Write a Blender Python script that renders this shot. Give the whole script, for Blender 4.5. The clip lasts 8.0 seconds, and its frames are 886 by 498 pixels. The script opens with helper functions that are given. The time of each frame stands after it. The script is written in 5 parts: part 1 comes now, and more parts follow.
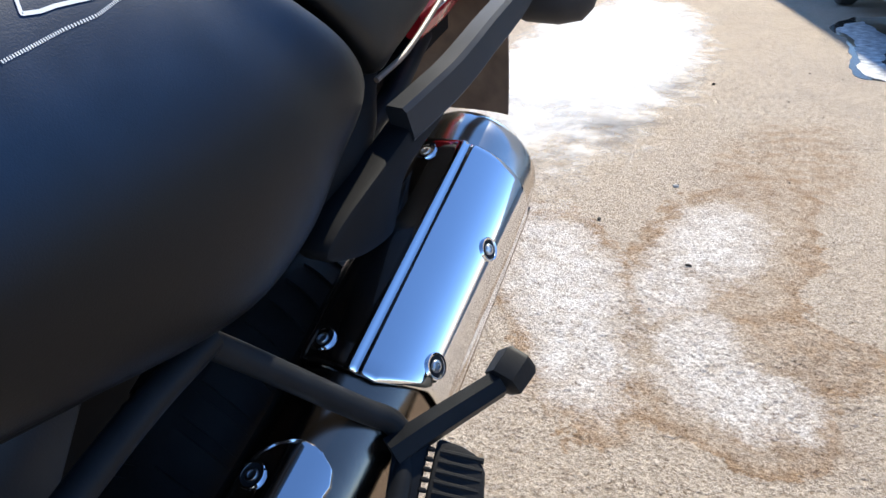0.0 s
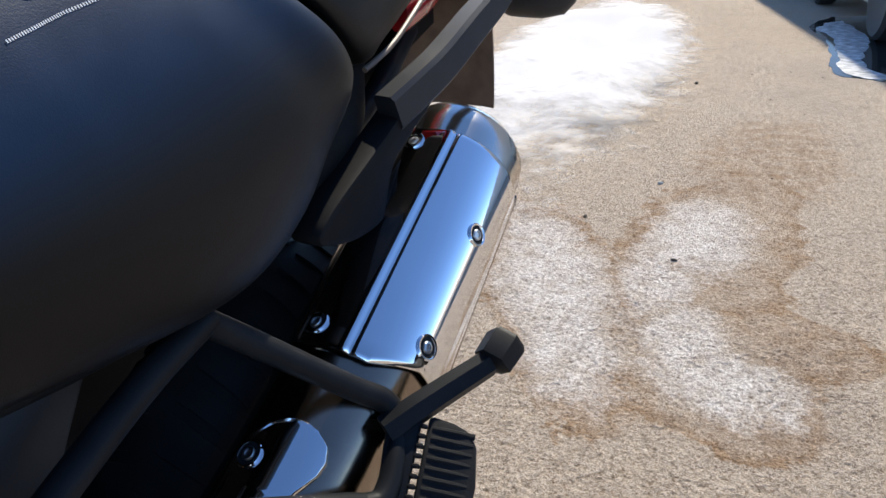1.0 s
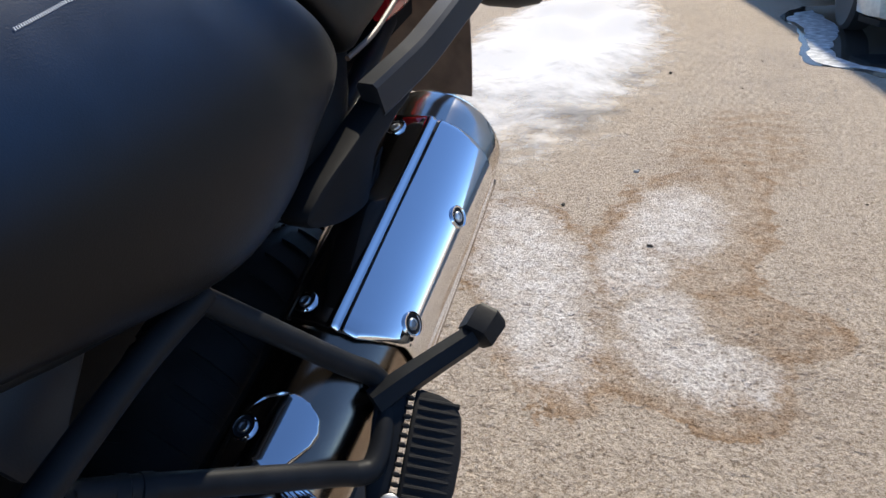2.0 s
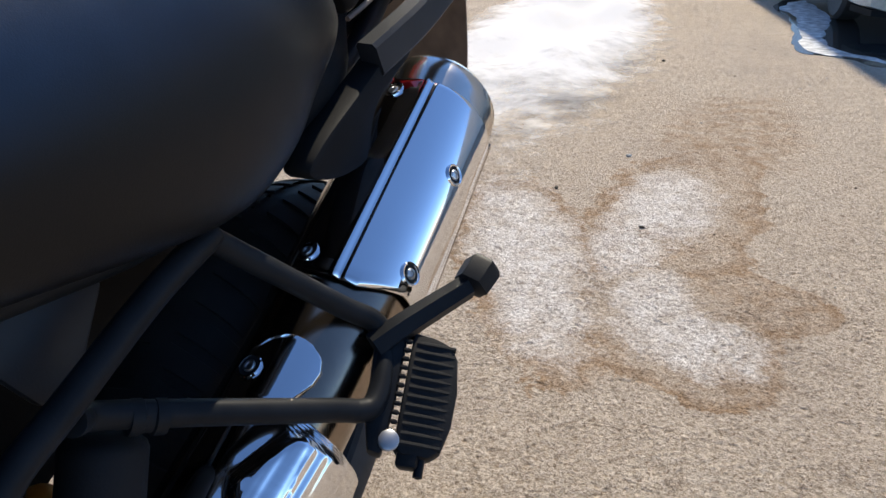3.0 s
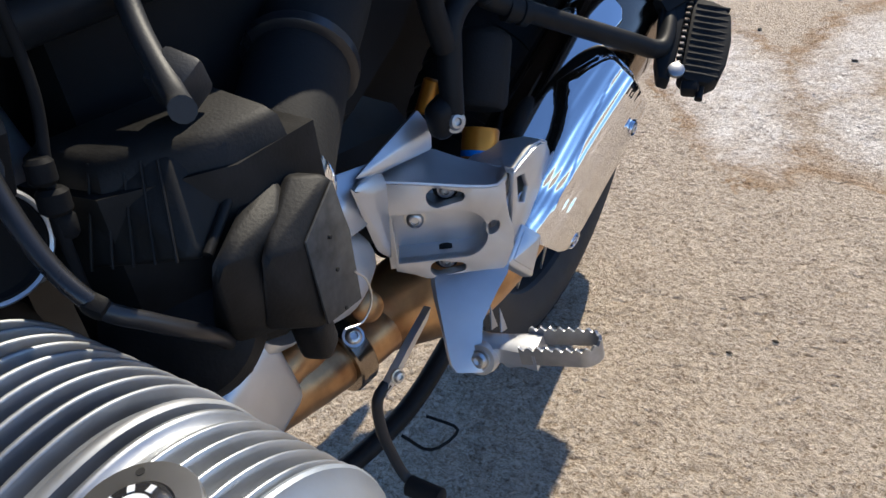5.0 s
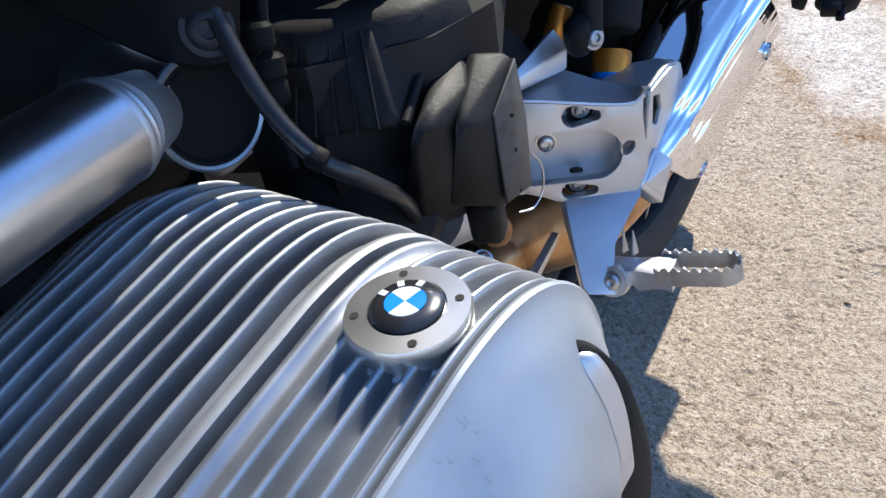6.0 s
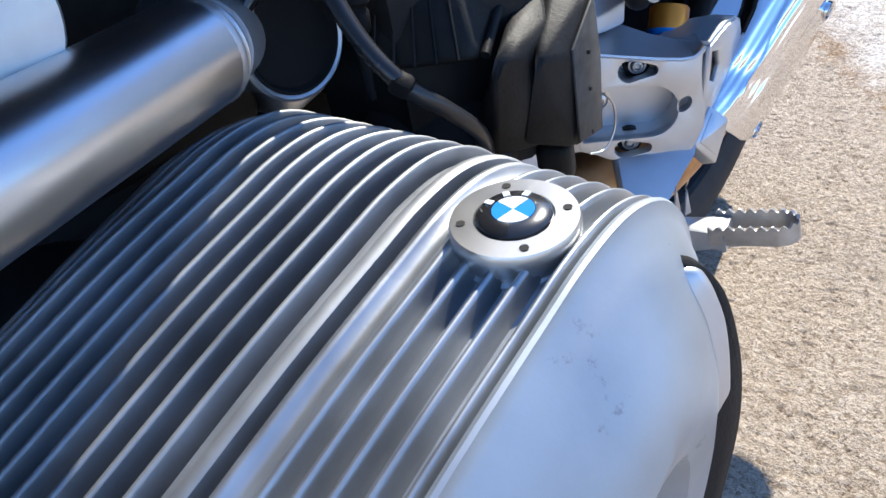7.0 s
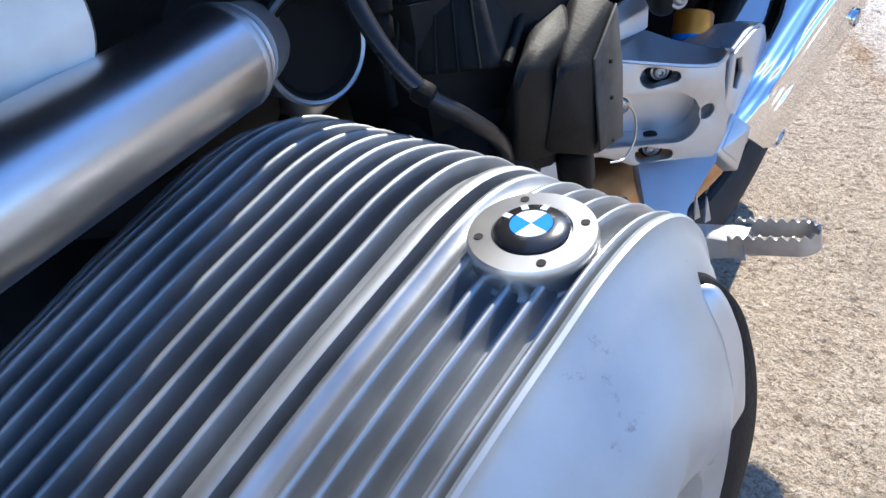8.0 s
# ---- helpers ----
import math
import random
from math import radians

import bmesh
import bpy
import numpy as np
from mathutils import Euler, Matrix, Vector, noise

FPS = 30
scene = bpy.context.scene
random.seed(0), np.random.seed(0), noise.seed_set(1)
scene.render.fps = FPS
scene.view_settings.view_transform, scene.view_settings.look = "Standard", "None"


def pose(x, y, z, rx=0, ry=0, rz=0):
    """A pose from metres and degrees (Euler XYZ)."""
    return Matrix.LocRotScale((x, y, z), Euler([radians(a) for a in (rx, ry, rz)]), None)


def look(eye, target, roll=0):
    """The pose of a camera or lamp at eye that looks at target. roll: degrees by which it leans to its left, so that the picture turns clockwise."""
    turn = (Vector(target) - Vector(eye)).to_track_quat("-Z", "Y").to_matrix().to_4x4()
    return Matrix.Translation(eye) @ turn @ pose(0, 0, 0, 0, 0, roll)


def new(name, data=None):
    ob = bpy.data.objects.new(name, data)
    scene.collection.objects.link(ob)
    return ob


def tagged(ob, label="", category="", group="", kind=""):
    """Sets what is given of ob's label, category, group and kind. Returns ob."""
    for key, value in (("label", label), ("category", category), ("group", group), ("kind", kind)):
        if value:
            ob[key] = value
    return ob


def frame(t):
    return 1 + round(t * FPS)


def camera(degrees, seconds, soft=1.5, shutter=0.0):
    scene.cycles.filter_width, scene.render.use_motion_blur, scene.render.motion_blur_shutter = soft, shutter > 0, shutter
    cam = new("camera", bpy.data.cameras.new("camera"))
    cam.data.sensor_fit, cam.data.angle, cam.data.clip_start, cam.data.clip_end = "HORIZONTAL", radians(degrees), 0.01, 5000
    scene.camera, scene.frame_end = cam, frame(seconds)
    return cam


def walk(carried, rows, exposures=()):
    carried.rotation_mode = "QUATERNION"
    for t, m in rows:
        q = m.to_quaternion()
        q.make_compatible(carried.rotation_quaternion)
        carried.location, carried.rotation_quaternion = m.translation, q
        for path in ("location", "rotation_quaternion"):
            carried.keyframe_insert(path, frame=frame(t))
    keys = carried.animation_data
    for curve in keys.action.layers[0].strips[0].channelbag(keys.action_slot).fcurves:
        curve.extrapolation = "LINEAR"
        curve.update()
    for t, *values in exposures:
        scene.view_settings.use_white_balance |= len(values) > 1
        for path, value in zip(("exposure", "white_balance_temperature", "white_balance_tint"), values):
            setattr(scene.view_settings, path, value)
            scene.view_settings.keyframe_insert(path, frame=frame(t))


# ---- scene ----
cam = camera(63.6, 8.0)
PATH = [
    (0, (0.499, -0.515, 0.994), (-0.227, 1.142, 0.142), -1.3),
    (0.5, (0.504, -0.522, 0.995), (-0.216, 1.141, 0.148), -1.6),
    (1, (0.506, -0.535, 0.985), (-0.191, 1.14, 0.142), -1.7),
    (1.5, (0.506, -0.546, 0.986), (-0.16, 1.135, 0.13), -1.6),
    (1.7, (0.509, -0.553, 0.986), (-0.148, 1.13, 0.129), -1.8),
    (2.8, (0.52, -0.59, 0.973), (-0.087, 1.1, 0.092), -1.3),
    (3, (0.523, -0.6, 0.964), (-0.098, 1.084, 0.082), -1.5),
    (3.5, (0.526, -0.641, 0.943), (-0.185, 1.001, 0.049), -1.7),
    (3.8, (0.542, -0.695, 0.929), (-0.252, 0.901, 0.023), -2.7),
    (4, (0.558, -0.731, 0.899), (-0.294, 0.83, -0.017), -4.0),
    (4.2, (0.562, -0.772, 0.861), (-0.332, 0.751, -0.079), -5.8),
    (4.5, (0.532, -0.848, 0.839), (-0.369, 0.601, -0.203), -5.8),
    (4.7, (0.523, -0.882, 0.839), (-0.397, 0.535, -0.232), -6.3),
    (5.8, (0.483, -0.964, 0.814), (-0.629, 0.313, -0.249), -9.7),
    (6, (0.481, -0.978, 0.805), (-0.641, 0.264, -0.29), -10.8),
    (6.5, (0.47, -1.0, 0.794), (-0.663, 0.185, -0.352), -11.7),
    (7, (0.465, -1.004, 0.791), (-0.691, 0.171, -0.343), -11.1),
    (7.5, (0.462, -1.005, 0.79), (-0.708, 0.165, -0.333), -10.8),
    (8, (0.465, -1.003, 0.796), (-0.726, 0.137, -0.337), -10.8),
]
walk(cam, [(t, look(eye, target, roll)) for t, eye, target, roll in PATH],
     [(0, 0.86, 5350, 8), (0.5, 0.68, 5350, 8), (1.0, 0.5, 5450, 9), (1.6, 0.44, 5450, 9), (3.2, 0.44, 5600, 9), (4.0, 0.54, 5650, 9), (4.6, 0.5, 5650, 9), (5.8, 0.98, 5250, 9), (8.0, 1.1, 5200, 9)])

# ---- light ----
SUN_AZ, SUN_EL = radians(-3), radians(47)
sun_dir = Vector((math.sin(SUN_AZ) * math.cos(SUN_EL), math.cos(SUN_AZ) * math.cos(SUN_EL), math.sin(SUN_EL)))
sun = new("sun", bpy.data.lights.new("sun", "SUN"))
sun.data.energy, sun.data.angle, sun.data.color = 4.7, radians(0.53), (1.0, 0.82, 0.57)
sun.matrix_world = look(sun_dir * 30, (0, 0, 0))
world = bpy.data.worlds.new("sky")
scene.world = world
world.use_nodes = True
wn = world.node_tree.nodes
sky = wn.new("ShaderNodeTexSky")
sky.sky_type, sky.sun_disc = "NISHITA", False
sky.sun_elevation, sky.sun_rotation = SUN_EL, SUN_AZ
world.node_tree.links.new(sky.outputs[0], wn["Background"].inputs[0])
sky.dust_density, sky.ozone_density, sky.air_density, sky.altitude = 0.0, 1.5, 1.0, 3500
wn["Background"].inputs[1].default_value = 0.15


# ---- materials ----
def mat(name, color, rough=0.5, metal=0.0, spec=0.5, var=0.15, scale=30, bump=0.0, bscale=300, stain=None, coat=0.0):
    m = bpy.data.materials.new(name)
    m.use_nodes = True
    nt = m.node_tree
    b = nt.nodes["Principled BSDF"]
    b.inputs["Roughness"].default_value = rough
    b.inputs["Metallic"].default_value = metal
    b.inputs["Specular IOR Level"].default_value = spec
    b.inputs["Coat Weight"].default_value = coat
    co = nt.nodes.new("ShaderNodeTexCoord")
    n = nt.nodes.new("ShaderNodeTexNoise")
    n.inputs["Scale"].default_value, n.inputs["Detail"].default_value = scale, 6
    nt.links.new(co.outputs["Object"], n.inputs["Vector"])
    ramp = nt.nodes.new("ShaderNodeValToRGB")
    e = ramp.color_ramp.elements
    e[0].position, e[1].position = 0.3, 0.7
    e[0].color = (*[c * (1 - var) for c in (stain or color)], 1)
    e[1].color = (*[min(1, c * (1 + var)) for c in color], 1)
    nt.links.new(n.outputs["Fac"], ramp.inputs[0])
    nt.links.new(ramp.outputs[0], b.inputs["Base Color"])
    r = nt.nodes.new("ShaderNodeMapRange")
    r.inputs["To Min"].default_value, r.inputs["To Max"].default_value = rough * 0.85, min(1, rough * 1.2)
    nt.links.new(n.outputs["Fac"], r.inputs["Value"])
    nt.links.new(r.outputs[0], b.inputs["Roughness"])
    if bump:
        f = nt.nodes.new("ShaderNodeTexNoise")
        f.inputs["Scale"].default_value, f.inputs["Detail"].default_value = bscale, 4
        nt.links.new(co.outputs["Object"], f.inputs["Vector"])
        bp = nt.nodes.new("ShaderNodeBump")
        bp.inputs["Strength"].default_value, bp.inputs["Distance"].default_value = bump, 0.002 if metal < 0.3 else 0.0004
        nt.links.new(f.outputs["Fac"], bp.inputs["Height"])
        nt.links.new(bp.outputs[0], b.inputs["Normal"])
    return m


SEATB = mat("black_vinyl", (0.0085, 0.0078, 0.007), 0.45, spec=0.28, bump=0.1, bscale=900)


def vinyl_sheen(low, high, slope, at, soft):
    """Black vinyl; the sky's blue sheen is put into the colour above the seat's shoulder."""
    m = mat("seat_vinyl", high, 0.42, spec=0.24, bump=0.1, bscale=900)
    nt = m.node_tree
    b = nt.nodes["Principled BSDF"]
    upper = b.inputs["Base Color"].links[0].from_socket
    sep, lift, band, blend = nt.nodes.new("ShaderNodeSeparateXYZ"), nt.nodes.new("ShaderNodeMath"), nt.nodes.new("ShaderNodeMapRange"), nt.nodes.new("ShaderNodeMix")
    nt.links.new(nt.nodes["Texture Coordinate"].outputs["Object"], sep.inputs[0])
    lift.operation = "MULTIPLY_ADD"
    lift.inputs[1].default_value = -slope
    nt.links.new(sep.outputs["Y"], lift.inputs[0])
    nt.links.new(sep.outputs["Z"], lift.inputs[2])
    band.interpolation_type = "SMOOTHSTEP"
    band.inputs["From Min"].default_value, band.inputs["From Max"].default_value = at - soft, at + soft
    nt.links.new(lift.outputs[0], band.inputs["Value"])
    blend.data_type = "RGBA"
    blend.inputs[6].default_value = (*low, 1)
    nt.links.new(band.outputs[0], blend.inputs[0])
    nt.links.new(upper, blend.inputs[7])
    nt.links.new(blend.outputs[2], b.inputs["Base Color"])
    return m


SEAT = vinyl_sheen((0.0034, 0.0034, 0.0038), (0.0032, 0.0175, 0.05), 0.115, 0.918, 0.035)
PLASTIC = mat("black_plastic", (0.013, 0.0128, 0.0132), 0.55, spec=0.06, bump=0.1, bscale=700)
PAINT = mat("black_paint", (0.013, 0.0138, 0.0152), 0.45, spec=0.12, var=0.25, bump=0.05, bscale=500)
RUBBER = mat("rubber", (0.008, 0.008, 0.0085), 0.75, spec=0.3, bump=0.2, bscale=500)
TYRE = mat("tyre_rubber", (0.03, 0.0285, 0.0275), 0.7, var=0.3, bump=0.25, bscale=400)
CHROME = mat("chrome", (0.86, 0.86, 0.87), 0.06, 1.0, var=0.03, scale=8)
STEEL = mat("steel_pipe", (0.3, 0.245, 0.19), 0.2, 1.0, var=0.15, scale=14)
ENDCAP = mat("satin_end_cap", (0.7, 0.65, 0.58), 0.17, 1.0, var=0.12, scale=18)
GOLD = mat("heat_tinted_steel", (0.58, 0.36, 0.17), 0.34, 0.85, var=0.3, scale=16, stain=(0.22, 0.1, 0.045))
ALLOY = mat("silver_cast_alloy", (0.62, 0.63, 0.65), 0.42, 0.85, var=0.06, bump=0.06, bscale=700)
ENGINE = mat("engine_alloy", (0.4, 0.435, 0.48), 0.52, 0.8, var=0.12, scale=24, bump=0.1, bscale=600)
FIN = mat("fin_alloy", (0.37, 0.38, 0.395), 0.54, 0.85, var=0.25, scale=26, bump=0.15, bscale=500)
BRUSHED = mat("brushed_tube", (0.66, 0.67, 0.7), 0.3, 1.0, var=0.06)
BOLT = mat("bolt_steel", (0.6, 0.6, 0.6), 0.3, 1.0)
SOOT_SHADE = mat("soot_and_gap_shade", (0.012, 0.011, 0.01), 0.8)
STEELB = mat("bright_steel", (0.42, 0.42, 0.42), 0.4, 0.9, var=0.2, scale=60)
ORANGE = mat("orange_anodised", (0.75, 0.28, 0.03), 0.35, 0.6)
BLUE = mat("blue_enamel", (0.03, 0.22, 0.66), 0.25, coat=0.5)
WHITE = mat("white_enamel", (0.75, 0.76, 0.76), 0.3, coat=0.5)
BEIGE = mat("pale_car_paint", (0.55, 0.52, 0.43), 0.3, coat=0.6)
RED = mat("red_lens", (0.5, 0.015, 0.02), 0.2, coat=0.6)
BROWN = mat("dusty_mudguard", (0.15, 0.11, 0.08), 0.5, var=0.3, bump=0.1)


def concrete():
    m = bpy.data.materials.new("stained_concrete")
    m.use_nodes = True
    nt = m.node_tree
    N, L = nt.nodes.new, nt.links.new
    b = nt.nodes["Principled BSDF"]
    co = N("ShaderNodeTexCoord").outputs["Object"]

    def tex(scale, detail=5, rough=0.6, kind="ShaderNodeTexNoise"):
        t = N(kind)
        t.inputs["Scale"].default_value, t.inputs["Detail"].default_value, t.inputs["Roughness"].default_value = scale, detail, rough
        L(co, t.inputs["Vector"])
        return t.outputs["Fac"]

    def mth(op, a, c, clamp=False):
        n = N("ShaderNodeMath")
        n.operation, n.use_clamp = op, clamp
        for k, v in enumerate((a, c)):
            if isinstance(v, (int, float)):
                n.inputs[k].default_value = v
            else:
                L(v, n.inputs[k])
        return n.outputs[0]

    def ramp(fac, stops):
        r = N("ShaderNodeValToRGB")
        while len(r.color_ramp.elements) < len(stops):
            r.color_ramp.elements.new(0.5)
        for e, (p, c) in zip(r.color_ramp.elements, stops):
            e.position, e.color = p, (*c, 1)
        L(fac, r.inputs[0])
        return r.outputs[0]

    def mix(kind, fac, a, c):
        n = N("ShaderNodeMix")
        n.data_type, n.blend_type = "RGBA", kind
        for key, v in ((0, fac), (6, a), (7, c)):
            if isinstance(v, (int, float)):
                n.inputs[key].default_value = v
            elif isinstance(v, tuple):
                n.inputs[key].default_value = (*v, 1)
            else:
                L(v, n.inputs[key])
        return n.outputs[2]

    # dried puddle: ovals (centre, half lengths, turn)
    def ovals(rows):
        field = None
        for cx, cy, rx, ry, turn in rows:
            mp = N("ShaderNodeMapping")
            mp.vector_type = "TEXTURE"
            mp.inputs["Location"].default_value = (cx, cy, 0)
            mp.inputs["Rotation"].default_value = (0, 0, radians(turn))
            mp.inputs["Scale"].default_value = (rx, ry, 1)
            L(co, mp.inputs["Vector"])
            ln = N("ShaderNodeVectorMath")
            ln.operation = "LENGTH"
            L(mp.outputs[0], ln.inputs[0])
            f = mth("SUBTRACT", 1.0, ln.outputs["Value"])
            field = f if field is None else mth("MAXIMUM", field, f)
        return field

    mott = mth("MULTIPLY", mth("SUBTRACT", tex(13, 7, 0.75), 0.5), 1.5)
    edge = mth("ADD", mth("MULTIPLY", mth("SUBTRACT", tex(5.5, 8, 0.7), 0.5), 1.25), mth("MULTIPLY", mth("SUBTRACT", tex(45, 5, 0.8), 0.5), 0.45))
    # brown tide mark round the whole stain, and the pale dried pools inside it
    field = mth("ADD", ovals([(0.1, 1.3, 0.23, 0.68, 22), (0.5, 1.75, 0.28, 0.62, -4), (0.5, 1.05, 0.27, 0.36, 22), (0.75, 1.2, 0.2, 0.13, -20), (0.6, 0.88, 0.18, 0.2, 30), (0.6, 2.15, 0.2, 0.4, -6)]), edge)
    white = mth("ADD", mth("ADD", ovals([(0.07, 1.36, 0.2, 0.66, 22), (0.2, 1.0, 0.15, 0.3, 20), (0.46, 1.78, 0.2, 0.42, -4), (0.36, 1.42, 0.13, 0.24, 0), (0.57, 0.95, 0.22, 0.15, -32), (0.47, 1.12, 0.12, 0.2, 0)]), mth("MULTIPLY", edge, 0.8)), mth("MULTIPLY", mott, 0.8))
    haze = mth("ADD", ovals([(0.68, 2.7, 0.34, 0.9, -8), (0.42, 1.45, 0.24, 0.22, 0), (0.34, 0.85, 0.14, 0.18, 0), (0.78, 1.2, 0.2, 0.13, -15), (0.66, 0.8, 0.16, 0.12, 20)]), edge)
    fine = tex(260, 5, 0.7)
    grain = tex(90, 6, 0.75)
    broad = tex(1.6, 5, 0.55)
    base = ramp(grain, [(0.34, (0.48, 0.39, 0.29)), (0.45, (0.61, 0.512, 0.392)), (0.56, (0.67, 0.57, 0.45)), (0.68, (0.82, 0.72, 0.59))])
    base = mix("MULTIPLY", 0.5, base, ramp(broad, [(0.3, (0.78, 0.76, 0.76)), (0.5, (1, 0.97, 0.93)), (0.7, (1, 1, 1))]))
    base = mix("MULTIPLY", 0.55, base, ramp(fine, [(0.36, (0.3, 0.27, 0.24)), (0.47, (1, 1, 1)), (1.0, (1, 1, 1))]))
    base = mix("MULTIPLY", 0.55, base, ramp(tex(34, 7, 0.8), [(0.34, (0.45, 0.4, 0.36)), (0.46, (0.95, 0.93, 0.9)), (0.6, (1, 1, 1))]))
    base = mix("SCREEN", 0.35, base, ramp(tex(46, 6, 0.8), [(0.55, (0, 0, 0)), (0.68, (0.5, 0.46, 0.4))]))
    base = mix("MULTIPLY", 0.5, base, ramp(tex(15, 9, 0.88), [(0.38, (0.52, 0.47, 0.42)), (0.49, (1, 1, 1))]))
    # small pits, bumped below, with the shade inside them coloured brown
    pit = ramp(tex(125, 2, 0.5), [(0.35, (0, 0, 0)), (0.405, (1, 1, 1))])
    base = mix("MULTIPLY", 0.8, base, ramp(pit, [(0.0, (0.6, 0.53, 0.46)), (1.0, (1, 1, 1))]))
    rim = mth("MULTIPLY", ramp(field, [(0.0, (0, 0, 0)), (0.05, (1, 1, 1)), (0.14, (0.9, 0.9, 0.9)), (0.36, (0.3, 0.3, 0.3))]), ramp(tex(8, 5, 0.65), [(0.32, (0.2, 0.2, 0.2)), (0.58, (1, 1, 1))]))
    blot = mth("MULTIPLY", ramp(haze, [(0.0, (0, 0, 0)), (0.4, (1, 1, 1))]), ramp(tex(14, 6, 0.7), [(0.38, (0.05, 0.05, 0.05)), (0.6, (1, 1, 1))]))
    # real pale stain, its white raised to include sunlight thrown by the chrome
    pale = mth("MULTIPLY", ramp(white, [(0.0, (0, 0, 0)), (0.3, (0.7, 0.7, 0.7)), (0.6, (1, 1, 1))]), ramp(tex(16, 7, 0.75), [(0.36, (0.3, 0.3, 0.3)), (0.56, (1, 1, 1))]))
    base = mix("MULTIPLY", mth("MULTIPLY", mth("MAXIMUM", rim, mth("MULTIPLY", blot, 0.7)), 0.85), base, (0.66, 0.5, 0.33))
    base = mix("MIX", mth("MULTIPLY", pale, 0.85), base, mix("MULTIPLY", 0.9, (0.97, 0.91, 0.83), ramp(grain, [(0.36, (0.3, 0.25, 0.2)), (0.5, (1, 1, 1))])))
    # short dark cracks and pits everywhere, their shade put into the colour
    mpc = N("ShaderNodeMapping")
    mpc.inputs["Scale"].default_value = (1.0, 1.9, 1.0)
    L(co, mpc.inputs["Vector"])
    cr = N("ShaderNodeTexNoise")
    cr.inputs["Scale"].default_value, cr.inputs["Detail"].default_value, cr.inputs["Roughness"].default_value, cr.inputs["Distortion"].default_value = 62, 4, 0.7, 1.2
    L(mpc.outputs[0], cr.inputs["Vector"])
    crack = ramp(cr.outputs["Fac"], [(0.3, (0.0, 0.0, 0.0)), (0.36, (1, 1, 1))])
    base = mix("MULTIPLY", 0.85, base, ramp(crack, [(0.0, (0.3, 0.23, 0.17)), (1.0, (1, 1, 1))]))
    # thin wrinkled furrows between the worn grains, their shade coloured in as well
    wr = N("ShaderNodeTexNoise")
    wr.inputs["Scale"].default_value, wr.inputs["Detail"].default_value, wr.inputs["Roughness"].default_value, wr.inputs["Distortion"].default_value = 58, 3, 0.55, 0.8
    L(mpc.outputs[0], wr.inputs["Vector"])
    furrow = ramp(mth("ABSOLUTE", mth("SUBTRACT", wr.outputs["Fac"], 0.5), 0), [(0.0, (0, 0, 0)), (0.028, (1, 1, 1))])
    base = mix("MULTIPLY", 0.75, base, ramp(furrow, [(0.0, (0.5, 0.42, 0.34)), (1.0, (1, 1, 1))]))
    L(base, b.inputs["Base Color"])
    b.inputs["Roughness"].default_value = 0.88
    b.inputs["Specular IOR Level"].default_value = 0.25
    bp = N("ShaderNodeBump")
    bp.inputs["Strength"].default_value, bp.inputs["Distance"].default_value = 1.0, 0.009
    L(mth("ADD", mth("ADD", grain, mth("MULTIPLY", fine, 0.4)), mth("MULTIPLY", mth("ADD", mth("MULTIPLY", pit, 0.5), mth("ADD", crack, furrow)), 0.4)), bp.inputs["Height"])
    L(bp.outputs[0], b.inputs["Normal"])
    return m


CONCRETE = concrete()

WATER = mat("water", (0.03, 0.03, 0.028), 0.06, spec=0.8, var=0.1, scale=6)
STONE = mat("grit_stone", (0.5, 0.46, 0.4), 0.8, bump=0.2)
LEAF = mat("dry_leaf", (0.06, 0.045, 0.03), 0.8)
GREYP = mat("grey_plastic", (0.022, 0.0235, 0.027), 0.5, spec=0.35, bump=0.1, bscale=700)
GLOSS = mat("glossy_rubber", (0.018, 0.018, 0.02), 0.28)
FIND = mat("dark_alloy_and_fin_shade", (0.05, 0.05, 0.05), 0.55, 0.5, var=0.3, scale=20, bump=0.15, bscale=300)
HEADM = mat("head_alloy", (0.44, 0.455, 0.475), 0.42, 0.9, var=0.15, scale=40, bump=0.12, bscale=500)
en = ENGINE.node_tree
scuff, scuff_ramp, scuff_mix = en.nodes.new("ShaderNodeTexNoise"), en.nodes.new("ShaderNodeValToRGB"), en.nodes.new("ShaderNodeMix")
scuff.inputs["Scale"].default_value, scuff.inputs["Detail"].default_value, scuff.inputs["Roughness"].default_value = 38, 9, 0.75
scuff_ramp.color_ramp.elements[0].position, scuff_ramp.color_ramp.elements[1].position = 0.62, 0.72
scuff_mix.data_type = "RGBA"
old = en.nodes["Principled BSDF"].inputs["Base Color"].links[0].from_socket
scuff_mix.inputs[7].default_value = (0.13, 0.13, 0.135, 1)
en.links.new(en.nodes["Texture Coordinate"].outputs["Object"], scuff.inputs["Vector"])
en.links.new(scuff.outputs["Fac"], scuff_ramp.inputs[0])
en.links.new(scuff_ramp.outputs[0], scuff_mix.inputs[0])
en.links.new(old, scuff_mix.inputs[6])
en.links.new(scuff_mix.outputs[2], en.nodes["Principled BSDF"].inputs["Base Color"])
CAPM = mat("turned_aluminium", (0.58, 0.57, 0.55), 0.3, 0.95, var=0.1, scale=30)
BADGE = mat("badge_enamel", (0.02, 0.02, 0.022), 0.25, coat=0.6)
DUSTB = mat("dusty_black_plastic", (0.014, 0.0132, 0.0125), 0.56, spec=0.22, var=0.45, scale=45, bump=0.12, bscale=500)
DUSTY_LIT = mat("dusty_lit_plastic", (0.05, 0.049, 0.047), 0.6, var=0.5, scale=120)
WHITEP = mat("white_paint", (0.78, 0.78, 0.76), 0.25, coat=0.6)
GLASSD = mat("dark_glass", (0.02, 0.022, 0.024), 0.05)

